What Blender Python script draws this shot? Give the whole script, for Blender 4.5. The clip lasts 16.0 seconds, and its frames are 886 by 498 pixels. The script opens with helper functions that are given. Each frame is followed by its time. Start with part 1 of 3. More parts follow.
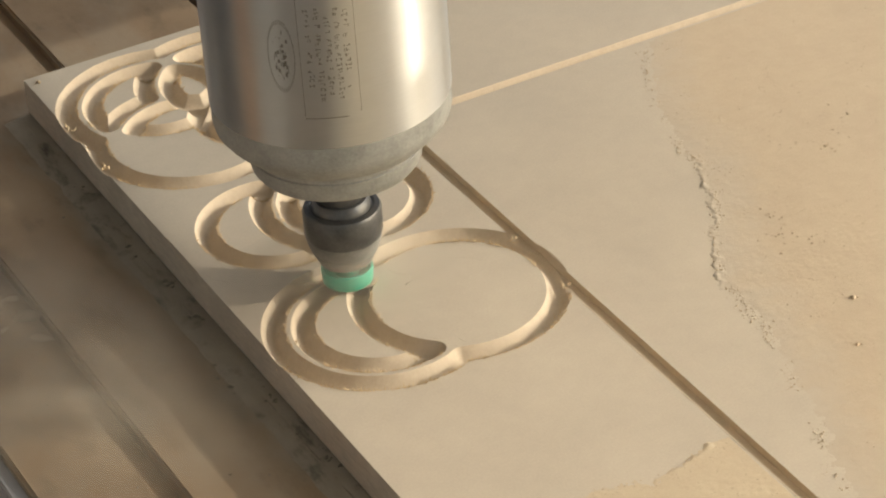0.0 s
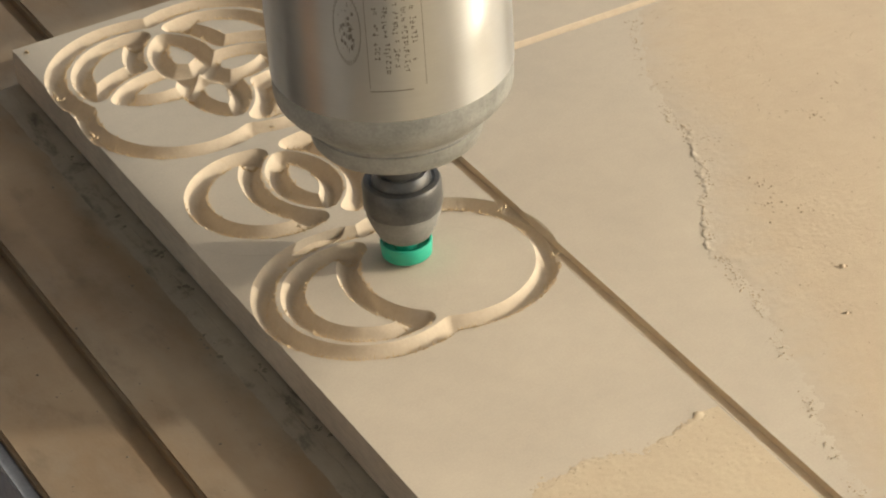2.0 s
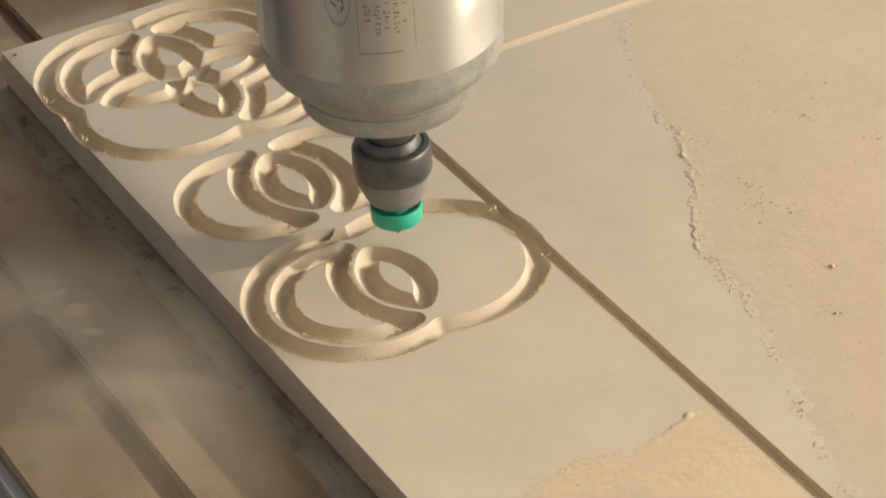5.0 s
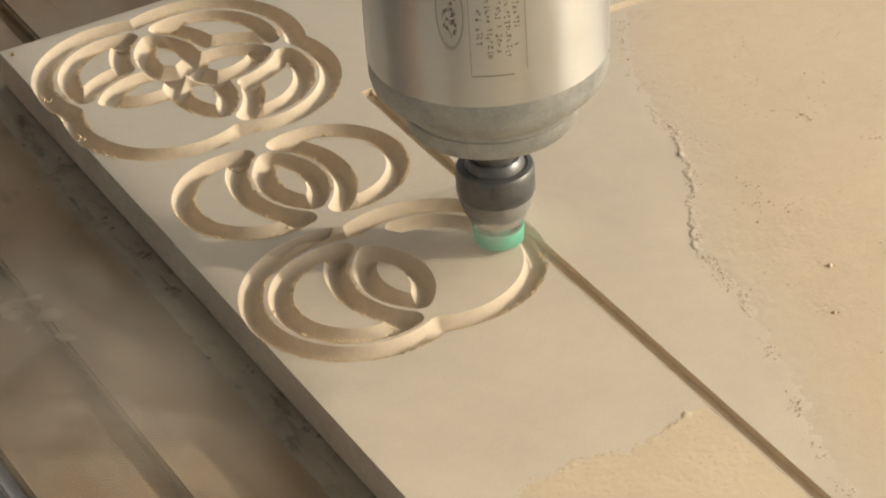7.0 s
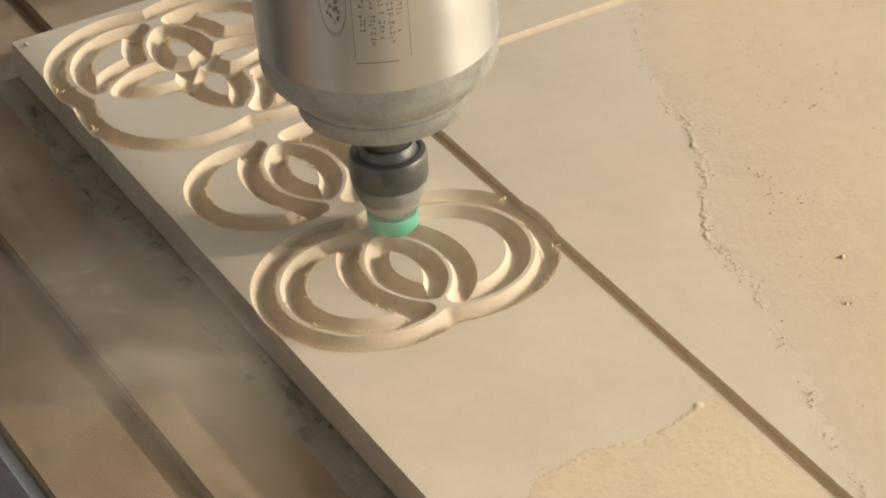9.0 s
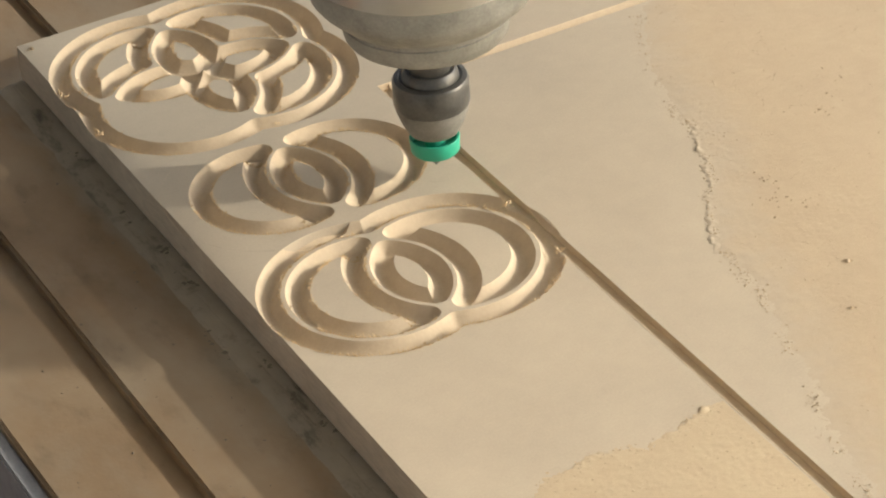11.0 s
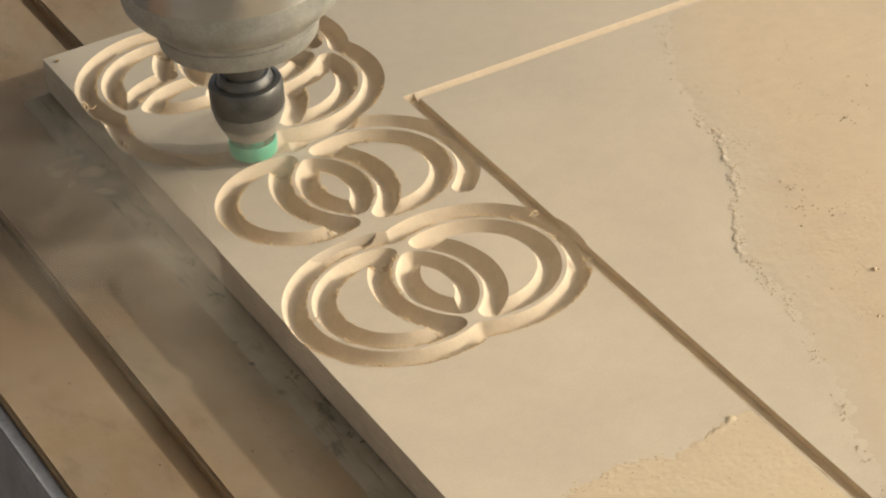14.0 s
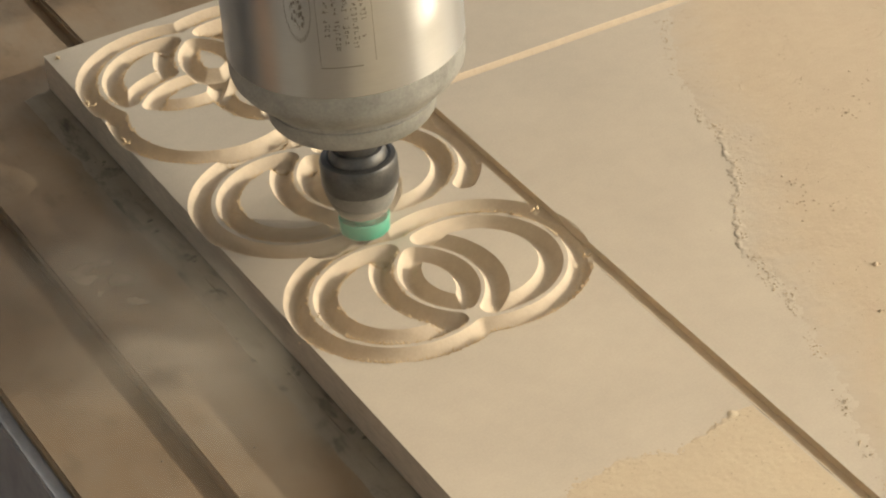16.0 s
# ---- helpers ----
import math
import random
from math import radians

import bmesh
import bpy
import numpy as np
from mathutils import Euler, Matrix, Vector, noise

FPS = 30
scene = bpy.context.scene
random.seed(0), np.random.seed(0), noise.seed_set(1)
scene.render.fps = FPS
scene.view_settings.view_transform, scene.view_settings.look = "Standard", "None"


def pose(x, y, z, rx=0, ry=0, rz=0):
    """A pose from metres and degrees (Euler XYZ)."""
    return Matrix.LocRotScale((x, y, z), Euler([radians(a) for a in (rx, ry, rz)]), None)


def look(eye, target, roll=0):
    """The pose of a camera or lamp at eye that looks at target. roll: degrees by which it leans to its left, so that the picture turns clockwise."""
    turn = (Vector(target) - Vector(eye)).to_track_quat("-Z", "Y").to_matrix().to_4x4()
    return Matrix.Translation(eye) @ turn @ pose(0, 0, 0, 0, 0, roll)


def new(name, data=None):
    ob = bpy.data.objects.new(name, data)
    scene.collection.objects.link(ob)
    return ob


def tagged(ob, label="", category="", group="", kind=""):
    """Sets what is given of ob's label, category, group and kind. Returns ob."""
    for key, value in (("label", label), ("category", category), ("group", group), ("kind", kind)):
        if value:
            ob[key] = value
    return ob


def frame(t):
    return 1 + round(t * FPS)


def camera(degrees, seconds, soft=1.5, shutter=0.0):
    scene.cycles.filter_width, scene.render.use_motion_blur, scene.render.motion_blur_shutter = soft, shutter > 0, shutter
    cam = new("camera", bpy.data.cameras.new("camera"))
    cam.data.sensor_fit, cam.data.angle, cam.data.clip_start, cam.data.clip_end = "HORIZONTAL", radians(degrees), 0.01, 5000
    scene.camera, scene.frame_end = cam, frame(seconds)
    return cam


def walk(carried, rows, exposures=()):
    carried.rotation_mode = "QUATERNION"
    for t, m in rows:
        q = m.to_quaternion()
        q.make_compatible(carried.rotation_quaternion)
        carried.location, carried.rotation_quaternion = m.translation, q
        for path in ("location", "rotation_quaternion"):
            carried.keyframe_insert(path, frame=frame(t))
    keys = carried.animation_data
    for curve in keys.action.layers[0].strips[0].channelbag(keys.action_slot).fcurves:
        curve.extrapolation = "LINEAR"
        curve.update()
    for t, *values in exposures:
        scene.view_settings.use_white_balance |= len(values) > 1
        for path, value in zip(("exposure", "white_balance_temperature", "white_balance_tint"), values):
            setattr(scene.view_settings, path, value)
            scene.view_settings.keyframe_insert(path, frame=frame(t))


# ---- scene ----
# ---------- camera ----------
cam = camera(17.93, 16.0, soft=2.0)
EYE = Vector((-0.37086, -0.89195, 0.69098))


def aim(heading, tilt, roll):
    """Pose of the camera at its stand: heading from +y towards +x, tilt below level."""
    h, d = radians(heading), radians(tilt)
    way = Vector((math.sin(h) * math.cos(d), math.cos(h) * math.cos(d), -math.sin(d)))
    return look(EYE, EYE + way, roll)


AIMS = [(0, 26.974, 33.673, -4.02), (0.5, 27.127, 33.826, -4.0), (1, 27.173, 34.037, -3.99), (1.5, 27.182, 34.233, -4.02),
        (2, 27.181, 34.311, -4.0), (2.5, 27.369, 34.308, -3.85), (3, 27.587, 34.253, -3.8), (3.5, 27.448, 34.204, -3.92),
        (4, 27.475, 34.311, -3.98), (6.5, 27.367, 34.279, -4.0), (7, 27.486, 34.313, -4.0), (7.5, 27.491, 34.309, -4.03),
        (8, 27.491, 34.305, -4.04), (8.5, 27.332, 34.461, -4.08), (9, 27.169, 34.485, -4.12), (9.2, 27.081, 34.55, -4.12),
        (11.5, 27.049, 34.343, -4.2), (12, 27.054, 34.303, -4.2), (12.5, 27.066, 34.295, -4.29), (13, 26.741, 34.266, -4.43),
        (13.5, 26.339, 34.112, -4.58), (14, 26.429, 34.145, -4.8), (14.5, 26.495, 34.111, -4.88), (15, 26.374, 34.121, -4.85),
        (15.5, 26.375, 34.146, -4.9), (16, 26.391, 34.223, -4.98)]
walk(cam, [(t, aim(h, d, r)) for t, h, d, r in AIMS], exposures=[(0, -0.03, 6430, 8), (4, 0.0, 6430, 8), (7, 0.05, 6430, 8), (9.2, 0.08, 6430, 8), (11.5, 0.05, 6430, 8), (13, 0.0, 6500, 8), (14, -0.03, 6560, 8), (16, -0.05, 6600, 8)])

# ---------- light ----------
SUN_ELEVATION, SUN_BEARING = 21.5, 120.0   # degrees; bearing clockwise from +y
world = bpy.data.worlds.new("sky")
scene.world = world
world.use_nodes = True
wn = world.node_tree
sky = wn.nodes.new("ShaderNodeTexSky")
sky.sky_type, sky.sun_disc = "NISHITA", False
sky.sun_elevation, sky.sun_rotation = radians(SUN_ELEVATION), radians(SUN_BEARING)
sky.dust_density, sky.air_density = 3.0, 1.0
wn.links.new(sky.outputs[0], wn.nodes["Background"].inputs[0])
wn.nodes["Background"].inputs[1].default_value = 0.15

sun = new("sun", bpy.data.lights.new("sun", "SUN"))
sun.data.energy, sun.data.angle, sun.data.color = 2.6, radians(1.0), (1.0, 0.90, 0.75)
se, sb = radians(SUN_ELEVATION), radians(SUN_BEARING)
sun_way = Vector((math.sin(sb) * math.cos(se), math.cos(sb) * math.cos(se), math.sin(se)))
sun.matrix_world = look(sun_way * 5, (0, 0, 0))


# area lamp standing in for daylight through the assumed open side of the workshop
door = new("door_light", bpy.data.lights.new("door_light", "AREA"))
door.data.shape, door.data.size, door.data.size_y = "RECTANGLE", 5.0, 3.0
door.data.energy, door.data.color = 118.0, (1.0, 0.97, 0.93)
door.matrix_world = look((2.55, -0.3, 0.85), (0, 0.0, 0.4))


# ---------- materials ----------
def material(name, base, rough=0.6, metal=0.0):
    m = bpy.data.materials.new(name)
    m.use_nodes = True
    b = m.node_tree.nodes["Principled BSDF"]
    b.inputs["Base Color"].default_value = (*base, 1)
    b.inputs["Roughness"].default_value, b.inputs["Metallic"].default_value = rough, metal
    return m, m.node_tree, b


def noise_node(tree, scale, detail=4.0, rough=0.55, stretch=(1, 1, 1), fixed=True):
    """Noise in metres; fixed: in the place's own space, else in the thing's."""
    co = tree.nodes.new("ShaderNodeNewGeometry" if fixed else "ShaderNodeTexCoord")
    mp = tree.nodes.new("ShaderNodeMapping")
    mp.inputs["Scale"].default_value = stretch
    tx = tree.nodes.new("ShaderNodeTexNoise")
    tx.inputs["Scale"].default_value, tx.inputs["Detail"].default_value, tx.inputs["Roughness"].default_value = scale, detail, rough
    tree.links.new(co.outputs["Position" if fixed else "Object"], mp.inputs["Vector"])
    tree.links.new(mp.outputs[0], tx.inputs["Vector"])
    return tx.outputs["Fac"]


def ramp(tree, fac, stops):
    r = tree.nodes.new("ShaderNodeValToRGB")
    e = r.color_ramp.elements
    while len(e) < len(stops):
        e.new(0.5)
    for el, (at_, col) in zip(e, stops):
        el.position, el.color = at_, (*col, 1)
    tree.links.new(fac, r.inputs[0])
    return r.outputs[0]


def mixed(tree, fac, a, b, mode="MIX"):
    n = tree.nodes.new("ShaderNodeMix")
    n.data_type, n.blend_type = "RGBA", mode
    for sock, v in ((n.inputs[0], fac), (n.inputs[6], a), (n.inputs[7], b)):
        if isinstance(v, (int, float)):
            sock.default_value = v
        elif isinstance(v, tuple):
            sock.default_value = (*v, 1)
        else:
            tree.links.new(v, sock)
    return n.outputs[2]


def bumped(tree, bsdf, facs, strength=0.3):
    """Bump from several (fac, metres) heights, chained."""
    last = None
    for fac, dist in facs:
        n = tree.nodes.new("ShaderNodeBump")
        n.inputs["Strength"].default_value, n.inputs["Distance"].default_value = strength, dist
        tree.links.new(fac, n.inputs["Height"])
        if last:
            tree.links.new(last, n.inputs["Normal"])
        last = n.outputs[0]
    tree.links.new(last, bsdf.inputs["Normal"])


def make_mdf():
    m, t, b = material("fibreboard", (0.55, 0.47, 0.36), 0.72)
    big = noise_node(t, 14, 5)
    fine = noise_node(t, 900, 3)
    mid = noise_node(t, 120, 4)
    c = ramp(t, big, [(0.3, (0.51, 0.435, 0.335)), (0.7, (0.59, 0.505, 0.385))])
    # fine dust film, blown thinner at the far carving; dimmer light painted in too
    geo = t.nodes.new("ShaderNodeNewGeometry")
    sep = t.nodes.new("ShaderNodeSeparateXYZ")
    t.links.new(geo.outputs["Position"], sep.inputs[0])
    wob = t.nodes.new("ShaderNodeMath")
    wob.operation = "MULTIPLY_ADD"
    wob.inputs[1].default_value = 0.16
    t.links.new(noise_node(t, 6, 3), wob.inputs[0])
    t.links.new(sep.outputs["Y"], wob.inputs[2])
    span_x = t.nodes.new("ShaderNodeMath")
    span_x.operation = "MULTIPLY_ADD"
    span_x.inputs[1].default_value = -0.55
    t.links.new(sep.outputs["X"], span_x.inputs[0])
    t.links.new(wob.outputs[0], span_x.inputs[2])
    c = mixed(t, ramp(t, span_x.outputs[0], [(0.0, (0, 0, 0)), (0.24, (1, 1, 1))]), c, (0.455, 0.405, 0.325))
    c = mixed(t, 0.12, c, ramp(t, mid, [(0.35, (0.42, 0.42, 0.42)), (0.65, (0.58, 0.58, 0.58))]), "OVERLAY")
    c = mixed(t, 0.18, c, ramp(t, fine, [(0.3, (0.4, 0.4, 0.4)), (0.7, (0.62, 0.62, 0.62))]), "OVERLAY")
    t.links.new(c, b.inputs["Base Color"])
    bumped(t, b, [(fine, 0.00006)], 0.3)
    return m


def make_cut():
    m, t, b = material("cut_fibre", (0.66, 0.52, 0.36), 0.85)
    fine = noise_node(t, 700, 4)
    mid = noise_node(t, 160, 4)
    c = ramp(t, mid, [(0.25, (0.54, 0.442, 0.318)), (0.75, (0.61, 0.507, 0.37))])
    c = mixed(t, 0.2, c, ramp(t, fine, [(0.3, (0.40, 0.39, 0.37)), (0.7, (0.60, 0.60, 0.60))]), "OVERLAY")
    t.links.new(c, b.inputs["Base Color"])
    bumped(t, b, [(fine, 0.0002), (mid, 0.0003)], 0.4)
    return m


def make_edge():
    m, t, b = material("sheet_edge", (0.36, 0.30, 0.23), 0.8)
    fine = noise_node(t, 300, 4, 0.6, (1, 0.4, 2))
    big = noise_node(t, 25, 5)
    c = ramp(t, big, [(0.3, (0.43, 0.385, 0.315)), (0.7, (0.56, 0.505, 0.415))])
    c = mixed(t, 0.5, c, ramp(t, fine, [(0.3, (0.35, 0.35, 0.35)), (0.7, (0.6, 0.6, 0.6))]), "OVERLAY")
    t.links.new(c, b.inputs["Base Color"])
    bumped(t, b, [(fine, 0.0004)], 0.5)
    return m


def make_spoil():
    m, t, b = material("dirty_underlay", (0.30, 0.27, 0.22), 0.85)
    streak = noise_node(t, 40, 6, 0.65, (1, 0.35, 2.5))
    spots = noise_node(t, 90, 5, 0.6)
    c = ramp(t, streak, [(0.36, (0.10, 0.088, 0.07)), (0.45, (0.265, 0.235, 0.187)), (0.7, (0.34, 0.305, 0.245))])
    c = mixed(t, 0.4, c, ramp(t, spots, [(0.30, (0.1, 0.09, 0.08)), (0.42, (0.5, 0.5, 0.5)), (0.7, (0.58, 0.56, 0.52))]), "OVERLAY")
    t.links.new(c, b.inputs["Base Color"])
    bumped(t, b, [(spots, 0.0015), (streak, 0.001)], 0.5)
    return m


def make_bed():
    m, t, b = material("dusty_bed", (0.36, 0.27, 0.17), 0.75)
    big = noise_node(t, 9, 5, 0.6)
    mid = noise_node(t, 60, 5, 0.6, (1, 0.5, 1))
    fine = noise_node(t, 600, 3)
    c = ramp(t, big, [(0.3, (0.185, 0.125, 0.07)), (0.52, (0.255, 0.18, 0.108)), (0.75, (0.31, 0.24, 0.16))])
    film = noise_node(t, 22, 6, 0.62, (1, 0.45, 1))
    c = mixed(t, ramp(t, film, [(0.45, (0, 0, 0)), (0.62, (0.4, 0.4, 0.4))]), c, (0.29, 0.25, 0.19))
    # grey dirt swept up beside the sheet
    geo = t.nodes.new("ShaderNodeNewGeometry")
    sep = t.nodes.new("ShaderNodeSeparateXYZ")
    t.links.new(geo.outputs["Position"], sep.inputs[0])
    wob = t.nodes.new("ShaderNodeMath")
    wob.operation = "MULTIPLY_ADD"
    wob.inputs[1].default_value = 0.035
    t.links.new(noise_node(t, 45, 5, 0.6, (1, 0.5, 1)), wob.inputs[0])
    t.links.new(sep.outputs["X"], wob.inputs[2])
    near = t.nodes.new("ShaderNodeMapRange")
    near.inputs["From Min"].default_value, near.inputs["From Max"].default_value = -0.004, 0.012
    t.links.new(wob.outputs[0], near.inputs["Value"])
    front = t.nodes.new("ShaderNodeMapRange")
    front.inputs["From Min"].default_value, front.inputs["From Max"].default_value = 0.30, 0.26
    t.links.new(sep.outputs["Y"], front.inputs["Value"])
    both = t.nodes.new("ShaderNodeMath")
    both.operation = "MULTIPLY"
    t.links.new(near.outputs["Result"], both.inputs[0])
    t.links.new(front.outputs["Result"], both.inputs[1])
    c = mixed(t, both.outputs[0], c, (0.275, 0.245, 0.195))
    c = mixed(t, 0.5, c, ramp(t, mid, [(0.28, (0.27, 0.26, 0.24)), (0.45, (0.5, 0.5, 0.5)), (0.75, (0.58, 0.58, 0.58))]), "OVERLAY")
    t.links.new(c, b.inputs["Base Color"])
    bumped(t, b, [(fine, 0.0002), (mid, 0.0005)], 0.4)
    return m


def make_dust(name, low, high):
    m, t, b = material(name, high, 0.95)
    big = noise_node(t, 10, 5, 0.6)
    mid = noise_node(t, 90, 5, 0.6)
    fine = noise_node(t, 1100, 4, 0.7)
    c = ramp(t, big, [(0.3, low), (0.7, high)])
    c = mixed(t, 0.2, c, ramp(t, mid, [(0.3, (0.4, 0.38, 0.36)), (0.7, (0.6, 0.6, 0.58))]), "OVERLAY")
    c = mixed(t, 0.16, c, ramp(t, fine, [(0.3, (0.36, 0.36, 0.36)), (0.7, (0.63, 0.63, 0.63))]), "OVERLAY")
    # where the layer thins out the board shows through
    thin = t.nodes.new("ShaderNodeAttribute")
    thin.attribute_name = "cover"
    c = mixed(t, thin.outputs["Fac"], ramp(t, big, [(0.3, (0.505, 0.43, 0.332)), (0.7, (0.58, 0.495, 0.378))]), c)
    t.links.new(c, b.inputs["Base Color"])
    bumped(t, b, [(fine, 0.00014), (mid, 0.0003)], 0.45)
    return m


def make_steel():
    m, t, b = material("brushed_steel", (0.62, 0.60, 0.57), 0.3, 1.0)
    lines = noise_node(t, 220, 3, 0.6, (0.25, 0.25, 9), fixed=False)
    grime = noise_node(t, 30, 5, 0.6, fixed=False)
    c = ramp(t, grime, [(0.3, (0.69, 0.70, 0.68)), (0.7, (0.77, 0.78, 0.755))])
    c = mixed(t, 0.25, c, ramp(t, lines, [(0.3, (0.4, 0.4, 0.4)), (0.7, (0.6, 0.6, 0.6))]), "OVERLAY")
    t.links.new(c, b.inputs["Base Color"])
    tan = t.nodes.new("ShaderNodeTangent")
    tan.direction_type, tan.axis = "RADIAL", "Z"
    t.links.new(tan.outputs[0], b.inputs["Tangent"])
    b.inputs["Anisotropic"].default_value, b.inputs["Anisotropic Rotation"].default_value = 0.97, 0.25
    r = ramp(t, grime, [(0.3, (0.335, 0.335, 0.335)), (0.7, (0.38, 0.38, 0.38))])
    t.links.new(r, b.inputs["Roughness"])
    return m


def make_dusty_metal(name, dark, pale, rough, metal):
    m, t, b = material(name, pale, rough, metal)
    mid = noise_node(t, 70, 5, 0.65, fixed=False)
    fine = noise_node(t, 800, 3, fixed=False)
    c = ramp(t, mid, [(0.3, dark), (0.65, pale)])
    c = mixed(t, 0.35, c, ramp(t, fine, [(0.3, (0.36, 0.36, 0.36)), (0.7, (0.62, 0.62, 0.6))]), "OVERLAY")
    t.links.new(c, b.inputs["Base Color"])
    bumped(t, b, [(fine, 0.00015)], 0.4)
    return m


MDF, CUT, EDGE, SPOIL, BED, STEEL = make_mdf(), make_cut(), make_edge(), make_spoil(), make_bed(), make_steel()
DUST = make_dust("sawdust", (0.53, 0.425, 0.302), (0.575, 0.462, 0.322))
DUST_YELLOW = make_dust("yellow_sawdust", (0.55, 0.445, 0.31), (0.62, 0.502, 0.34))
DEBRIS = make_dusty_metal("dark_debris", (0.10, 0.088, 0.07), (0.20, 0.175, 0.14), 0.9, 0.0)
FIBRE = material("torn_fibre", (0.60, 0.46, 0.28), 0.85)[0]
CAP = make_dusty_metal("dusty_cap", (0.27, 0.27, 0.24), (0.42, 0.415, 0.375), 0.75, 0.1)
NUT = make_dusty_metal("blackened_steel", (0.075, 0.076, 0.075), (0.14, 0.14, 0.135), 0.33, 0.4)
NUT_DUSTY = make_dusty_metal("dusty_nut", (0.18, 0.176, 0.16), (0.255, 0.248, 0.225), 0.8, 0.0)
GREEN = material("green_plastic", (0.03, 0.40, 0.26), 0.4)[0]
CARBIDE = material("carbide", (0.25, 0.24, 0.22), 0.4, 0.8)[0]
INK = material("worn_etching", (0.24, 0.225, 0.19), 0.6, 0.5)[0]
GREY_PAINT = make_dusty_metal("grey_frame", (0.10, 0.105, 0.12), (0.19, 0.19, 0.20), 0.6, 0.2)
RAIL = make_dusty_metal("rail_paint", (0.20, 0.21, 0.235), (0.30, 0.31, 0.34), 0.55, 0.2)
DARK = make_dusty_metal("dark_floor", (0.012, 0.02, 0.055), (0.04, 0.042, 0.05), 0.8, 0.0)

# ---------- pattern ----------
MM = 0.001
W_CUT, D_CUT, FLOOR = 5.3, 5.6, 5.45      # half width, depth of the round cut, flattened floor, mm
SLOT_L, SLOT_R, CROSS_N, CROSS_F, SLOT_D, CROSS_D = 129.6, 135.8, 138.4, 144.2, 3.8, 3.8
FLOWER = (67.2, 206.8)
MIDDLE = (66.7, 93.8)
BOTTOM = (68.5, 0.0)
HALF = 18.5                              # half distance of two neighbouring circles


def meet(c0, r0, c1, r1):
    """The two points where two circles cross."""
    dx, dy = c1[0] - c0[0], c1[1] - c0[1]
    d = math.hypot(dx, dy)
    a = (d * d + r0 * r0 - r1 * r1) / (2 * d)
    h = math.sqrt(max(r0 * r0 - a * a, 0))
    mx, my = c0[0] + a * dx / d, c0[1] + a * dy / d
    return (mx - h * dy / d, my + h * dx / d), (mx + h * dy / d, my - h * dx / d)


def bearing(c, p):
    return math.degrees(math.atan2(p[1] - c[1], p[0] - c[0]))


def arc(c, r, a0, a1):
    return (c[0], c[1], r, a0, a1)     # runs from a0 to a1 degrees, either way


def span(c, r, p, q, ccw):
    a0, a1 = bearing(c, p), bearing(c, q)
    if ccw:
        while a1 < a0:
            a1 += 360
    else:
        while a1 > a0:
            a1 -= 360
    return arc(c, r, a0, a1)


R_RING, R_OUT, R_IN, R_LENS = 45.5, 32.6, 41.4, 29.0


def pair(cx, cy):
    return (cx - HALF, cy), (cx + HALF, cy)


def crescent(cx, cy, side):
    a, b = pair(cx, cy)
    if side > 0:
        a, b = b, a
    p, q = meet(a, R_OUT, b, R_IN)
    if p[1] > q[1]:
        p, q = q, p                     # p is the lower tip, q the upper one
    return [span(a, R_OUT, p, q, side > 0), span(b, R_IN, q, p, side < 0)]


def lens(cx, cy):
    a, b = pair(cx, cy)
    p, q = sorted(meet(a, R_LENS, b, R_LENS), key=lambda v: v[1])
    return [span(a, R_LENS, p, q, True), span(b, R_LENS, q, p, True)]


def double_ring(cx, cy):
    a, b = pair(cx, cy)
    p, q = sorted(meet(a, R_RING, b, R_RING), key=lambda v: v[1])
    return [span(a, R_RING, q, p, True), span(b, R_RING, p, q, True)]


def middle_ring():
    a, b = pair(*MIDDLE)
    e = math.degrees(math.acos(HALF / R_RING))
    return [arc(b, R_RING, -49, 180 - e), arc(a, R_RING, e, 283.9)]


def quarter(c, arcs, k):
    """Arcs turned by k quarter turns about c."""
    out = []
    for x, y, r, a0, a1 in arcs:
        dx, dy = x - c[0], y - c[1]
        for _ in range(k):
            dx, dy = -dy, dx
        out.append((c[0] + dx, c[1] + dy, r, a0 + 90 * k, a1 + 90 * k))
    return out


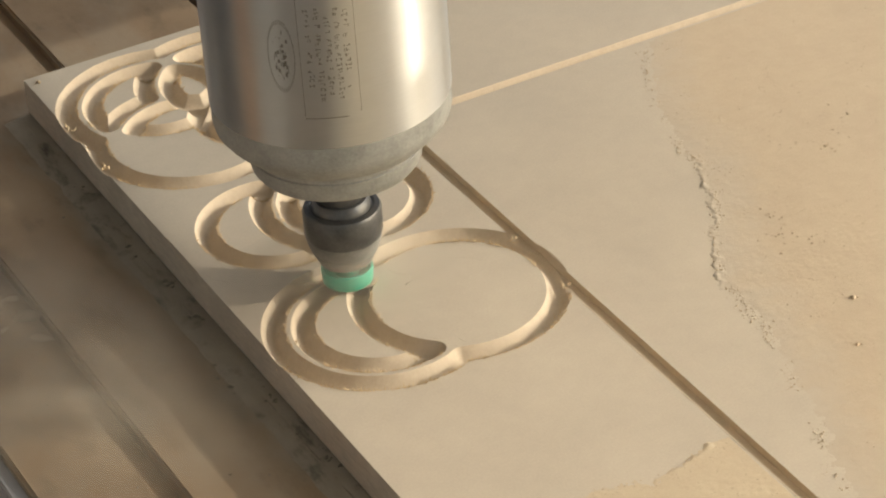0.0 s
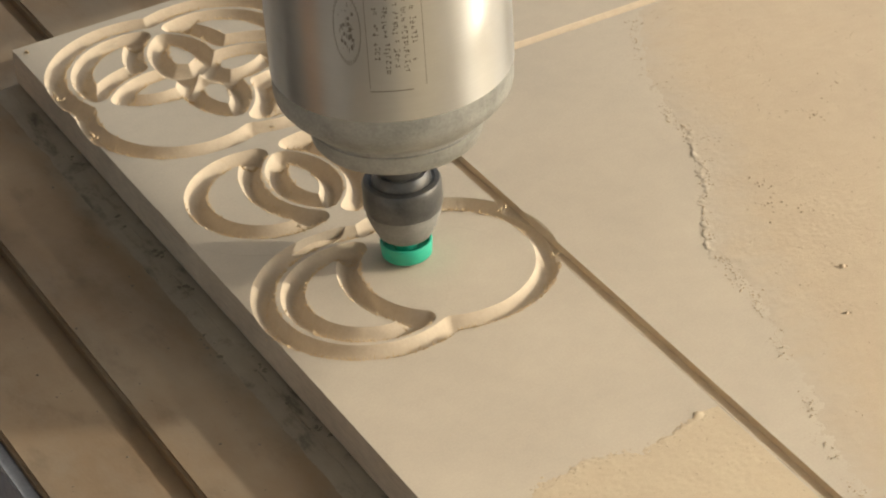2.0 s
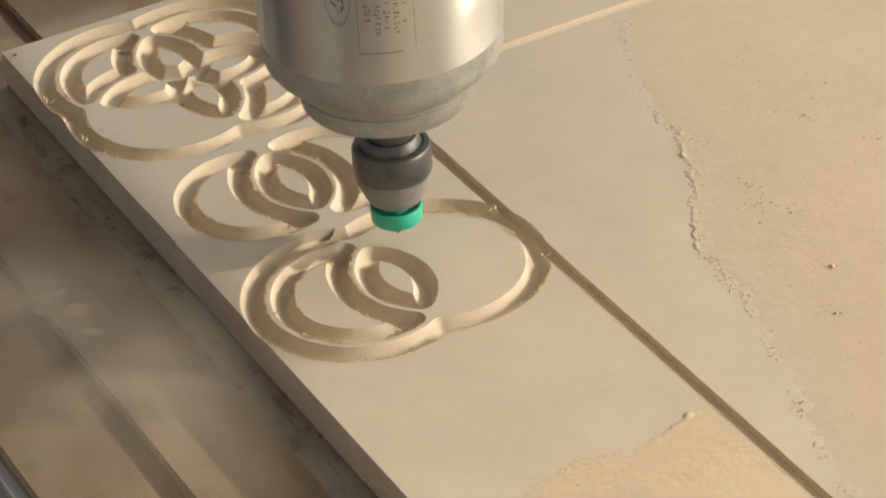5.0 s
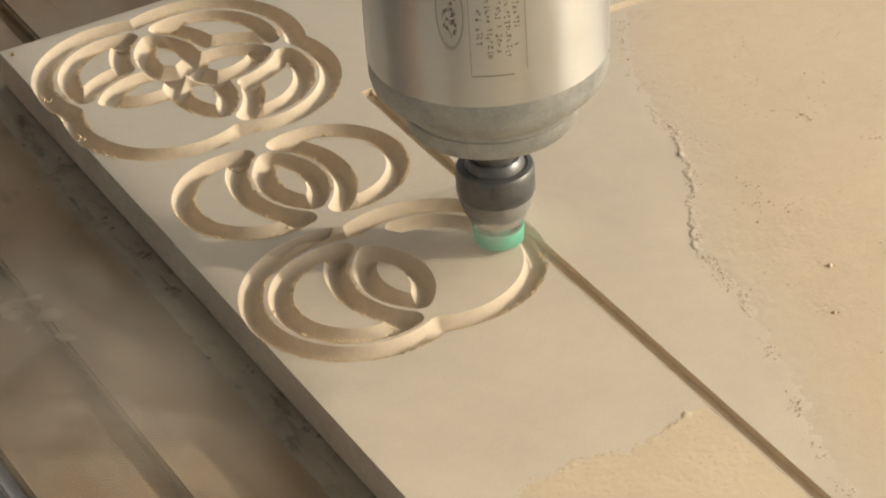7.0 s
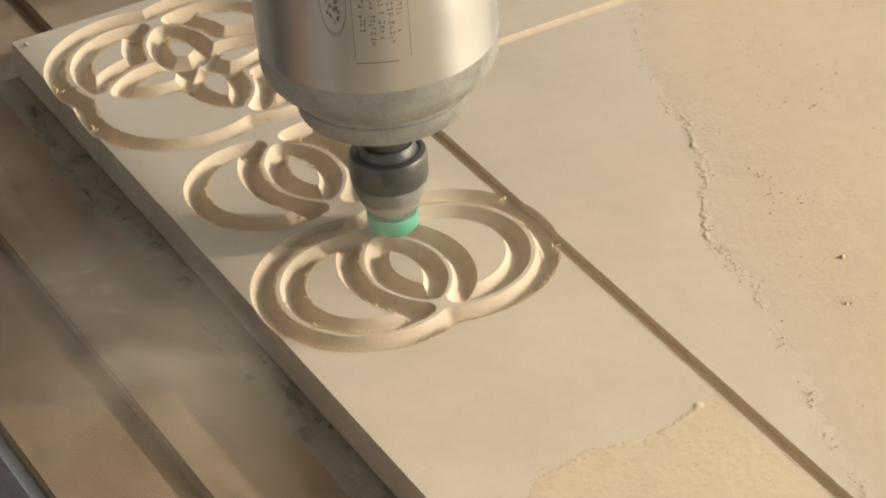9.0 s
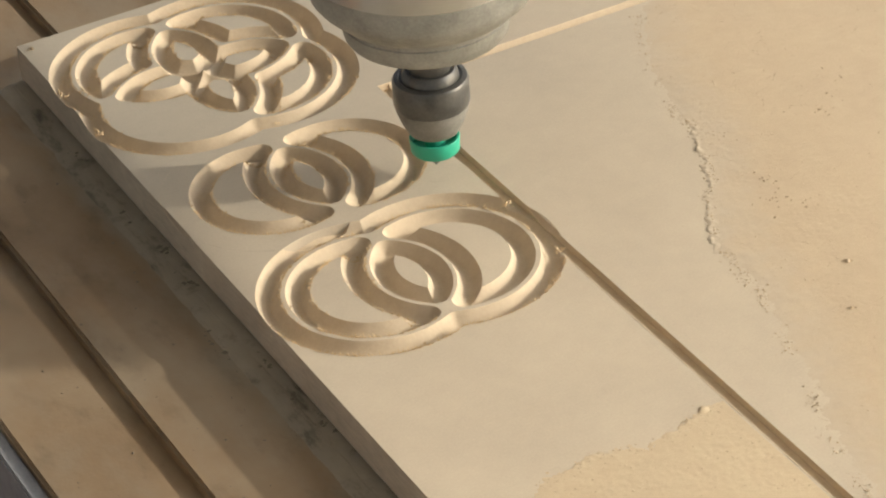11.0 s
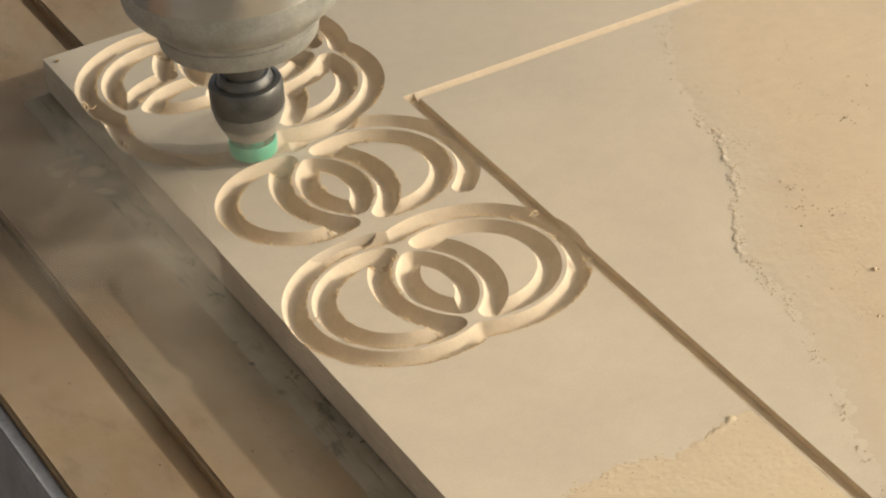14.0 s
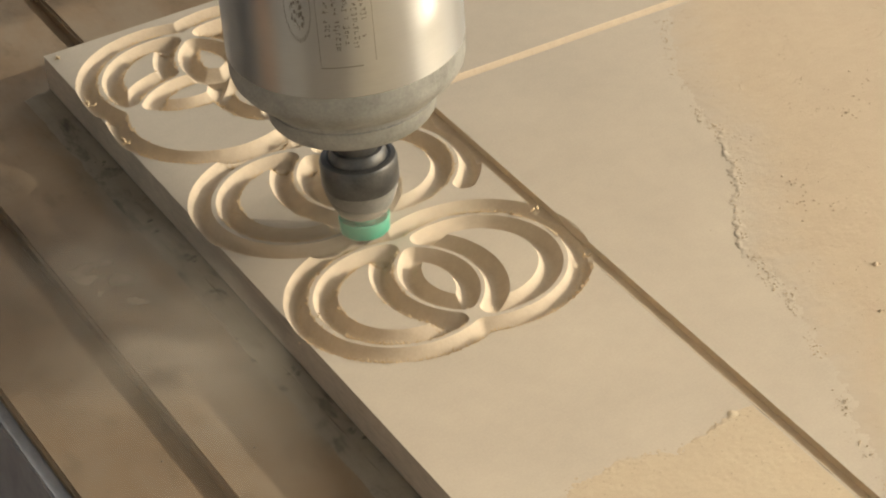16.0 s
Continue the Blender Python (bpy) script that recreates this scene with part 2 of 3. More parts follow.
def flower(c):
    out, segs = [], []
    ne = (c[0] + HALF, c[1] + HALF)
    nw = (c[0] - HALF, c[1] + HALF)
    se = (c[0] + HALF, c[1] - HALF)
    # one outer lobe, then turned about the centre
    top = max(meet(ne, R_RING, nw, R_RING), key=lambda v: v[1])
    right = max(meet(ne, R_RING, se, R_RING), key=lambda v: v[0])
    lobe = [span(ne, R_RING, right, top, True)]
    for k in range(4):
        out += quarter(c, lobe, k)
    # inner field of a lobe: inside its circle, outside the two neighbours
    t1 = max(meet(ne, R_OUT, nw, R_IN), key=lambda v: v[1])
    t2 = max(meet(ne, R_OUT, se, R_IN), key=lambda v: v[0])
    cusp = max(meet(nw, R_IN, se, R_IN), key=lambda v: v[0] + v[1])
    field = [span(ne, R_OUT, t2, t1, True), span(nw, R_IN, t1, cusp, False), span(se, R_IN, cusp, t2, False)]
    for k in (0, 1, 3):
        out += quarter(c, field, k)
    # one petal: a lens upwards from the centre
    tip = max(meet(ne, R_LENS, nw, R_LENS), key=lambda v: v[1])
    foot = 7.2
    for k in range(4):
        low = (c[0] + 9.6, c[1] + 9.6 + foot * 0.25)
        lowl = (c[0] - 9.6, low[1])
        out += quarter(c, [span(nw, R_LENS, low, tip, True), span(ne, R_LENS, tip, lowl, True)], k)
        a, b, e = (low[0] - c[0], low[1] - c[1]), (0, 5.5), (lowl[0] - c[0], lowl[1] - c[1])
        for _ in range(k):
            a, b, e = (-a[1], a[0]), (-b[1], b[0]), (-e[1], e[0])
        segs += [(c[0] + a[0], c[1] + a[1], c[0] + b[0], c[1] + b[1]), (c[0] + e[0], c[1] + e[1], c[0] + b[0], c[1] + b[1])]
    return out, segs


FLOWER_ARCS, FLOWER_LINES = flower(FLOWER)
ALL_ARCS = FLOWER_ARCS + crescent(*MIDDLE, -1) + lens(*MIDDLE) + crescent(*MIDDLE, 1) + middle_ring() \
    + crescent(*BOTTOM, -1) + lens(*BOTTOM) + crescent(*BOTTOM, 1) + double_ring(*BOTTOM)


def reach(x, y):
    """Distance of points to the nearest tool line, mm."""
    best = np.full(x.shape, 1e3)
    for cx, cy, r, a0, a1 in ALL_ARCS:
        lo, hi = min(a0, a1), max(a0, a1)
        dx, dy = x - cx, y - cy
        ang = (np.degrees(np.arctan2(dy, dx)) - lo) % 360
        d = np.abs(np.hypot(dx, dy) - r)
        for a in (lo, hi):
            ra = radians(a)
            e = np.hypot(dx - r * math.cos(ra), dy - r * math.sin(ra))
            best = np.minimum(best, e)
        best = np.where(ang <= hi - lo, np.minimum(best, d), best)
    for x0, y0, x1, y1 in FLOWER_LINES:
        vx, vy = x1 - x0, y1 - y0
        k = np.clip(((x - x0) * vx + (y - y0) * vy) / (vx * vx + vy * vy), 0, 1)
        best = np.minimum(best, np.hypot(x - x0 - k * vx, y - y0 - k * vy))
    return best


def cut_depth(d):
    """Depth of the milled profile at distance d from the tool line."""
    v = D_CUT * np.clip(1 - (d / W_CUT) ** 1.8, 0, None)
    return np.minimum(v, FLOOR)


# ---------- helpers for things ----------
def part(name, bm, mat, parent=None, label="", smooth=True):
    me = bpy.data.meshes.new(name)
    bm.to_mesh(me)
    bm.free()
    for mm in (mat if isinstance(mat, (list, tuple)) else [mat]):
        me.materials.append(mm)
    if smooth:
        me.shade_smooth()
        me.set_sharp_from_angle(angle=radians(38))
    ob = new(name, me)
    if parent:
        ob.parent = parent
    if label:
        ob["label"] = label
    return ob


def lathe(profile, steps=96):
    """A bmesh turned from (radius, z) pairs, mm."""
    bm = bmesh.new()
    rings = []
    for r, z in profile:
        if r < 1e-6:
            rings.append([bm.verts.new((0, 0, z * MM))])
        else:
            rings.append([bm.verts.new((r * MM * math.cos(2 * math.pi * i / steps), r * MM * math.sin(2 * math.pi * i / steps), z * MM)) for i in range(steps)])
    for a, b in zip(rings, rings[1:]):
        for i in range(steps):
            j = (i + 1) % steps
            if len(a) == 1:
                bm.faces.new((a[0], b[j], b[i]))
            elif len(b) == 1:
                bm.faces.new((a[i], a[j], b[0]))
            else:
                bm.faces.new((a[i], a[j], b[j], b[i]))
    bmesh.ops.recalc_face_normals(bm, faces=bm.faces)
    return bm


def box(x0, x1, y0, y1, z0, z1, bevel=0.0):
    bm = bmesh.new()
    bmesh.ops.create_cube(bm, size=1)
    for v in bm.verts:
        v.co = Vector(((x0 + x1) / 2 + v.co.x * (x1 - x0), (y0 + y1) / 2 + v.co.y * (y1 - y0), (z0 + z1) / 2 + v.co.z * (z1 - z0)))
    if bevel:
        bmesh.ops.bevel(bm, geom=bm.edges[:], offset=bevel, segments=2, affect="EDGES")
    return bm


def grid_mesh(name, X, Y, Z, mats, index=None):
    """A surface from 2D arrays in mm."""
    ny, nx = X.shape
    co = np.stack([X, Y, Z], -1).reshape(-1, 3) * MM
    i = np.arange(ny * nx).reshape(ny, nx)
    f = np.stack([i[:-1, :-1], i[:-1, 1:], i[1:, 1:], i[1:, :-1]], -1).reshape(-1, 4)
    me = bpy.data.meshes.new(name)
    me.vertices.add(len(co))
    me.vertices.foreach_set("co", co.ravel())
    me.loops.add(f.size)
    me.loops.foreach_set("vertex_index", f.ravel().astype(np.int32))
    me.polygons.add(len(f))
    me.polygons.foreach_set("loop_start", np.arange(0, f.size, 4, dtype=np.int32))
    for mm in mats:
        me.materials.append(mm)
    if index is not None:
        me.polygons.foreach_set("material_index", index.ravel().astype(np.int32))
    me.update(calc_edges=True)
    me.validate()
    return me


# ---------- the sheet ----------
BACK = 281.5


def build_sheet():
    fx = np.concatenate([np.arange(0, SLOT_L - 0.2, 0.5), [SLOT_L, SLOT_L + 0.03], np.arange(SLOT_L + 0.5, SLOT_R - 0.2, 0.5), [SLOT_R, SLOT_R + 0.03],
                         np.arange(SLOT_R + 0.5, 150, 0.5), np.arange(150, 600, 12), np.linspace(600, 1250, 6)])
    fy = np.concatenate([np.linspace(-850, -250, 6), np.arange(-240, -62, 12), np.arange(-60, CROSS_N - 0.2, 0.5), [CROSS_N, CROSS_N + 0.03],
                         np.arange(CROSS_N + 0.5, CROSS_F - 0.2, 0.5), [CROSS_F, CROSS_F + 0.03], np.arange(CROSS_F + 0.5, BACK, 0.5), [BACK]])
    X, Y = np.meshgrid(fx, fy)
    d = np.full(X.shape, 1e3)
    near = (X < 160) & (Y > -70)
    d[near] = reach(X[near], Y[near])
    # settle the rim of the cuts on grid points for clean edges
    e = 0.05
    gx = np.zeros_like(X)
    gy = np.zeros_like(X)
    rim = near & (np.abs(d - W_CUT) < 0.26) & (X > 0.2) & (np.abs(X - SLOT_L) > 0.4) & (np.abs(X - SLOT_R) > 0.4) & (Y < BACK - 0.4)
    gx[rim] = (reach(X[rim] + e, Y[rim]) - d[rim]) / e
    gy[rim] = (reach(X[rim], Y[rim] + e) - d[rim]) / e
    X = X + gx * np.where(rim, W_CUT - d, 0)
    Y = Y + gy * np.where(rim, W_CUT - d, 0)
    d = np.where(rim, W_CUT, d)
    depth = cut_depth(d)
    slot = ((X > SLOT_L + 0.01) & (X < SLOT_R + 0.01) & (Y < CROSS_F + 0.01)) | ((X > SLOT_L + 0.01) & (Y > CROSS_N + 0.01) & (Y < CROSS_F + 0.01))
    lane = (X > SLOT_L + 0.01) & (X < SLOT_R + 0.01)
    half_c = (CROSS_F - CROSS_N) / 2
    hollow = CROSS_D * np.clip(1 - np.abs((Y - CROSS_N - half_c) / half_c) ** 1.8, 0, None)
    depth = np.where(slot, np.maximum(depth, np.where(lane, SLOT_D, hollow)), depth)
    Z = -depth
    # outer skirt: one more row of points round the sheet, dropped to its underside
    X, Y, Z = (np.pad(v, 1, mode="edge") for v in (X, Y, Z))
    for v in (Z[0], Z[-1], Z[:, 0], Z[:, -1]):
        v[:] = -18.0
    cut = Z[1:-1, 1:-1] < -0.01
    c = np.pad(cut, 1)
    anyc = c[:-1, :-1] | c[:-1, 1:] | c[1:, 1:] | c[1:, :-1]
    idx = np.where(anyc, 1, 0)
    idx[0], idx[-1], idx[:, 0], idx[:, -1] = 2, 2, 2, 2
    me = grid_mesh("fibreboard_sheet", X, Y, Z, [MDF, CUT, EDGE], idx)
    me.shade_smooth()
    me.set_sharp_from_angle(angle=radians(28))
    return tagged(new("fibreboard_sheet", me), "pale tan fibreboard sheet with milled circle ornaments and saw slots", "board")


sheet = build_sheet()

# ---------- bed and underlay ----------
BED_Z = -0.0202


def build_underlay():
    bm = bmesh.new()
    rows = []
    for k in range(520):
        y = -0.30 + k * (BACK * MM - 0.0015 + 0.30) / 519
        e = -8.2 + 0.5 * noise.noise((y * 60, 0, 0)) + 0.35 * noise.noise((y * 260, 3, 0)) + 0.9 * min(0.0, noise.noise((y * 45, 9, 0)) + 0.25) * -3
        d = 0.2 * noise.noise((y * 200, 5, 0))
        k1, k2 = 0.5 * noise.noise((y * 90, 21, 0)) + 0.3 * noise.noise((y * 400, 2, 0)), 0.6 * noise.noise((y * 70, 31, 0))
        crack = max(0.0, 0.2 + 0.9 * noise.noise((y * 120, 51, 0)) + 0.5 * noise.noise((y * 420, 61, 0)))
        split = 2.2 * max(0.0, 0.7 * noise.noise((y * 35, 41, 0)) + 0.2)
        prof = [(1240, BED_Z * 1000 + 0.3), (1240, -18.35), (0.5, -18.35), (0.3, -18.8 - 0.9 * crack), (-0.05 - crack, -18.9 - 0.9 * crack), (-0.25 - crack, -18.6 + d), (-3.5 + k1, -18.7 + d), (-5.9 + k2, -18.72), (-6.2 + k2, -18.74 - min(split, 1.3)), (-6.6 + k2, -18.74 - min(split, 1.3)), (-6.9 + k2, -18.76), (e + 2.0, -18.8 - d), (e, -19.1 + d * 0.6), (e - 3.0, -19.6 + d), (e - 5.0 + k2, -20.0), (e - 6.5 + k2, BED_Z * 1000 - 0.1)]
        rows.append([bm.verts.new((x * MM, y, z * MM)) for x, z in prof])
    for p, q in zip(rows, rows[1:]):
        for i in range(len(p) - 1):
            bm.faces.new((p[i], q[i], q[i + 1], p[i + 1]))
    bm.faces.new(rows[0])
    bm.faces.new(rows[-1][::-1])
    bmesh.ops.recalc_face_normals(bm, faces=bm.faces)
    return tagged(part("underlay_board", bm, SPOIL), "thin dirty chipped underlay board beneath the fibreboard sheet", "board")


build_underlay()

def build_bed():
    root = tagged(new("machine_bed"), "dusty brown slotted machine bed under the sheet", "table", kind="structure")
    for x0, x1 in [(-0.115, -0.0715), (-0.0615, 0.0255), (0.0325, 0.118), (0.128, 0.215), (0.225, 0.50), (0.51, 1.30)]:
        part("bed_plank", box(x0, x1, -0.9, 1.6, BED_Z - 0.022, BED_Z, 0.0015), BED, root)
    part("bed_base", box(-0.114, 1.3, -0.9, 1.6, BED_Z - 0.060, BED_Z - 0.0225), GREY_PAINT, root)
    for x0, x1 in ((-0.0714, -0.0616), (0.0256, 0.0324)):
        part("slot_filling", box(x0, x1, -0.9, 1.6, BED_Z - 0.0224, BED_Z - 0.006), BED, root, "dust packed in the slot")
    part("side_rail", box(-0.1225, -0.1153, -0.9, 1.6, BED_Z - 0.09, BED_Z - 0.003, 0.001), RAIL, root, "blue-grey metal side rail")
    for y in (-0.8, 0.3, 1.4):
        for x in (-0.10, 1.22):
            part("bed_leg", box(x, x + 0.06, y, y + 0.06, -0.9, BED_Z - 0.0905), GREY_PAINT, root)
    part("bed_frame", box(-0.112, 1.29, -0.88, 1.58, BED_Z - 0.09, BED_Z - 0.0603), GREY_PAINT, root)
    return root


build_bed()
floor = tagged(part("floor", box(-6, 6, -6, 6, -0.92, -0.90), DARK), "dark workshop floor below the machine", "floor", kind="structure")

def build_room():
    # unseen room added to block sky light; wall tones picked for the steel's reflections
    slate = make_dusty_metal("slate_wall", (0.16, 0.19, 0.26), (0.22, 0.25, 0.33), 0.9, 0.0)
    lime = make_dusty_metal("limewash", (0.78, 0.73, 0.62), (0.86, 0.81, 0.71), 0.9, 0.0)
    grey = make_dusty_metal("grey_wall", (0.33, 0.325, 0.325), (0.39, 0.385, 0.385), 0.9, 0.0)
    for name, dims, m in (("wall_west", (-2.2, -2.0, -2.6, 3.0, -0.9, 2.4), grey), ("wall_north", (-2.0, 2.6, 2.8, 3.0, -0.9, 2.4), slate),
                          ("wall_south", (-0.95, 0.9, -2.8, -2.6, -0.9, 2.4), lime)):
        tagged(part(name, box(*dims), m), "plain dull unseen workshop wall added to shape light and reflections", "wall", kind="structure")
    # unseen brown door added to reflect as a warm streak in the steel
    wood = make_dusty_metal("streak_brown", (0.30, 0.16, 0.09), (0.40, 0.23, 0.13), 0.6, 0.0)
    streak_door = tagged(new("streak_door"), "unseen brown door added for a warm reflection in the steel", "door", kind="structure")
    part("streak_leaf", box(-1.998, -1.955, 0.15, 0.95, -0.9, 1.15, 0.003), wood, streak_door)
    for y in (0.10, 0.95):
        part("streak_frame", box(-1.998, -1.94, y, y + 0.05, -0.9, 1.20, 0.003), wood, streak_door)
    tagged(part("ceiling", box(-2.2, 2.6, -2.8, 3.0, 2.402, 2.55), lime), "plain dull unseen workshop ceiling added to block sky light", "ceiling", kind="structure")


build_room()

# ---------- sawdust ----------
DUST_EDGE = [(-320, 110), (-220, 141), (-186, 147), (-159, 160), (-125, 170), (-93, 181), (-59, 184), (-33, 200), (1, 219), (30, 229), (55, 232), (90, 243), (150, 275), (300, 345)]


def crumble(x, y, size):
    return noise.noise((x / size, y / size, 3.1)) + 0.5 * noise.noise((x / size * 2.3, y / size * 2.3, 7.7)) + 0.3 * noise.noise((x / size * 6.1, y / size * 6.1, 1.7))


def dust_sheet(name, xs, ys, inside, steep, label, mat=None, grain=0.05, fade=38.0):
    """Loose dust as a low, crumbly surface; inside(x, y) gives mm from its edge, steep(x, y) how sharply it ends, 0 to 1."""
    X, Y = np.meshgrid(xs, ys)
    Z, C = np.zeros_like(X), np.zeros_like(X)
    for j in range(X.shape[0]):
        for i in range(X.shape[1]):
            x, y = X[j, i], Y[j, i]
            s = inside(x, y) + 3.0 * crumble(x, y, 16) + 2.6 * crumble(x + 50, y, 6) + 1.0 * crumble(x, y + 30, 2.2)
            k = max(0.0, min(1.0, steep(x, y) + 0.45 * crumble(x + 200, y, 30)))
            thin = 1.2 + 42.0 * (1 - k)              # feathered out in places
            lip = max(0.0, min(1.0, 0.55 + s / thin))
            ridge = 0.60 * max(0.0, (k - 0.45) / 0.55) * max(0.0, 0.35 + crumble(x, y + 90, 3.0)) * math.exp(-((s - 1.2) / 1.5) ** 2)
            rough = grain * max(0.0, min(1.0, k + s / 30.0)) * (0.5 + max(0.0, crumble(x, y - 40, 30)) * 1.5)
            Z[j, i] = -0.3 + lip * (0.42 + 0.03 * crumble(x, y, 5) + rough * crumble(x, y, 1.9)) + ridge
            C[j, i] = max(0.0, min(1.0, (s + 4 + 9 * crumble(x - 70, y, 12)) / fade))
    me = grid_mesh(name, X, Y, Z, [mat or DUST])
    me.attributes.new("cover", "FLOAT", "POINT").data.foreach_set("value", C.ravel().astype(np.float32))
    me.shade_smooth()
    return tagged(new(name, me), label, "sawdust", kind="stuff")


ex = np.array([p[1] for p in DUST_EDGE], float)
ey = np.array([p[0] for p in DUST_EDGE], float)
dust_sheet("sawdust_layer", np.concatenate([np.arange(137, 262, 0.8), np.arange(262, 460, 3.0), [600, 1240]]),
           np.concatenate([[-840, -500], np.arange(-260, 137.5, 0.85)]),
           lambda x, y: x - float(np.interp(y, ey, ex)), lambda x, y: 1.15 * math.exp(-((y + 12) / 78) ** 2), "thin tan layer of fine sawdust with a crumbled edge on the sheet", DUST, 0.08)
dust_sheet("sawdust_drift", np.concatenate([np.arange(6, 128.6, 0.8)]), np.concatenate([[-840, -500], np.arange(-260, -130, 0.8)]),
           lambda x, y: float(np.interp(x, [0, 37, 46, 72, 87, 114, 130], [-190, -157, -152, -151, -158, -151, -150])) - y,
           lambda x, y: 0.85, "small yellowish drift of sawdust lying on the sheet", DUST_YELLOW, 0.12, 4.0)

# ---------- crumbs, fuzz and splinters ----------
def chip(bm, x, y, z, size, rng, flat=0.6):
    """A tiny irregular crumb, mm."""
    a = rng.uniform(0, 6.28)
    pts = []
    for k in range(4):
        w = a + k * 1.57 + rng.uniform(-0.4, 0.4)
        pts.append(bm.verts.new(((x + size * rng.uniform(0.6, 1.1) * math.cos(w)) * MM, (y + size * rng.uniform(0.6, 1.1) * math.sin(w)) * MM, (z + size * flat * rng.uniform(-0.1, 0.35)) * MM)))
    top = bm.verts.new((x * MM, y * MM, (z + size * flat * rng.uniform(0.7, 1.3)) * MM))
    bot = bm.verts.new((x * MM, y * MM, (z - size * flat * 0.4) * MM))
    for k in range(4):
        bm.faces.new((pts[k], pts[(k + 1) % 4], top))
        bm.faces.new((pts[(k + 1) % 4], pts[k], bot))


def build_crumbs():
    rng = random.Random(11)
    bm = bmesh.new()
    n = 0
    while n < 1500:                                    # along the crumbled edge of the dust
        y = rng.uniform(-255, 130)
        x = float(np.interp(y, ey, ex)) - 3.0 * crumble(float(np.interp(y, ey, ex)), y, 16) + rng.gauss(2.5, 1.8)
        if crumble(x, y, 22) + rng.uniform(-0.3, 0.3) > -0.05:
            chip(bm, x, y, 0.12, rng.choice((0.2, 0.25, 0.35, 0.5, 0.7)), rng, 0.5)
        n += 1
    for _ in range(4200):                              # strewn over the dust
        x, y = rng.uniform(150, 400), rng.uniform(-250, 134)
        if x > float(np.interp(y, ey, ex)) + 2 and crumble(x, y, 40) + rng.uniform(-0.5, 0.5) > 0.1:
            chip(bm, x, y, 0.2, rng.choice((0.2, 0.25, 0.3, 0.3, 0.4)), rng, 0.4)
    for _ in range(480):                               # the drift on the strip
        x = rng.uniform(25, 128)
        e = float(np.interp(x, [0, 37, 46, 72, 87, 114, 130], [-190, -157, -152, -151, -158, -151, -150]))
        y = e - rng.gauss(2.5, 2.0) if rng.random() < 0.3 else e - rng.uniform(0, 70)
        chip(bm, x, y, 0.12, rng.choice((0.2, 0.25, 0.35, 0.55)), rng, 0.45)
    for _ in range(60):                                # loose specks on the clean wood
        x, y = rng.uniform(6, 200), rng.uniform(-140, 130)
        if reach(np.array([x]), np.array([y]))[0] > 6 and not SLOT_L - 1 < x < SLOT_R + 1:
            chip(bm, x, y, 0.0, rng.choice((0.15, 0.2, 0.35)), rng)
    for _ in range(2400):                               # clotted grains further out
        x, y = rng.gauss(285, 55), rng.uniform(-250, 134)
        if x > float(np.interp(y, ey, ex)) + 6 and crumble(x, y, 26) > 0.15:
            chip(bm, x, y, 0.15, rng.uniform(0.2, 0.6), rng, 0.55)
    for _ in range(16):                                # coarse clumps
        cx, cy = rng.uniform(205, 330), rng.uniform(-180, 125)
        if cx > float(np.interp(cy, ey, ex)) + 10:
            for _ in range(rng.randint(4, 14)):
                chip(bm, rng.gauss(cx, 4), rng.gauss(cy, 4), 0.2, rng.uniform(0.35, 0.95), rng, 0.7)
    for x, y, z_ in ((226.5, -99.5, 0.9), (208, -128, 0.6)):
        chip(bm, x, y, 0.2, 2.2 * z_, rng, 0.8)
        chip(bm, x + 1.6, y - 0.6, 0.2, 1.3 * z_, rng, 0.8)
    crumbs = part("sawdust_crumbs", bm, DUST, None, "", False)
    cover = crumbs.data.attributes.new("cover", "FLOAT", "POINT")
    cover.data.foreach_set("value", np.ones(len(crumbs.data.vertices), np.float32))
    tagged(crumbs, "tiny tan crumbs of sawdust strewn on the sheet", "sawdust", kind="stuff")
    bm = bmesh.new()
    for _ in range(140):
        x, y = rng.uniform(-112, -2), rng.uniform(-150, 200)
        if not -0.0725 * 1000 < x < -60.5:
            chip(bm, x, y, BED_Z * 1000 + 0.1, rng.choice((0.2, 0.3, 0.5, 0.9)), rng)
    for cx, cy, n, sx in ((-15.6, 25, 26, 3.0), (-13, 33, 12, 2.0), (-4.2, 0.3, 18, 1.3), (-3.4, -51, 30, 1.5), (-3.5, 102, 34, 1.6), (-6, 70, 14, 2.0), (-5, -25, 14, 1.6), (-9, 140, 16, 2.0), (-6, 195, 16, 2.0)):
        for _ in range(n // 2):
            x, y = min(-0.8, rng.gauss(cx, sx)), rng.gauss(cy, sx * 2.2)
            z = BED_Z * 1000 if x < -8.5 else -18.75
            chip(bm, x, y, z, rng.choice((0.4, 0.6, 0.9, 1.3, 1.8)), rng, 0.22)
    tagged(part("bed_crumbs", bm, DEBRIS, None, "", False), "small dark dirty crumbs lying on the machine bed", "debris", kind="stuff")


TUFTS = [(0.1, 224.5, 2.8), (0.1, 182, 2.8), (0.3, -9.2, 1.6), (129.3, -22.7, 2.2), (129.2, 20.3, 2.4), (5, 275, 1.6), (97, 119.5, 1.3), (75, 142, 1.2)]
OLD_ARCS = FLOWER_ARCS + crescent(*MIDDLE, -1) + lens(*MIDDLE) + crescent(*MIDDLE, 1) + crescent(*BOTTOM, -1) + double_ring(*BOTTOM)


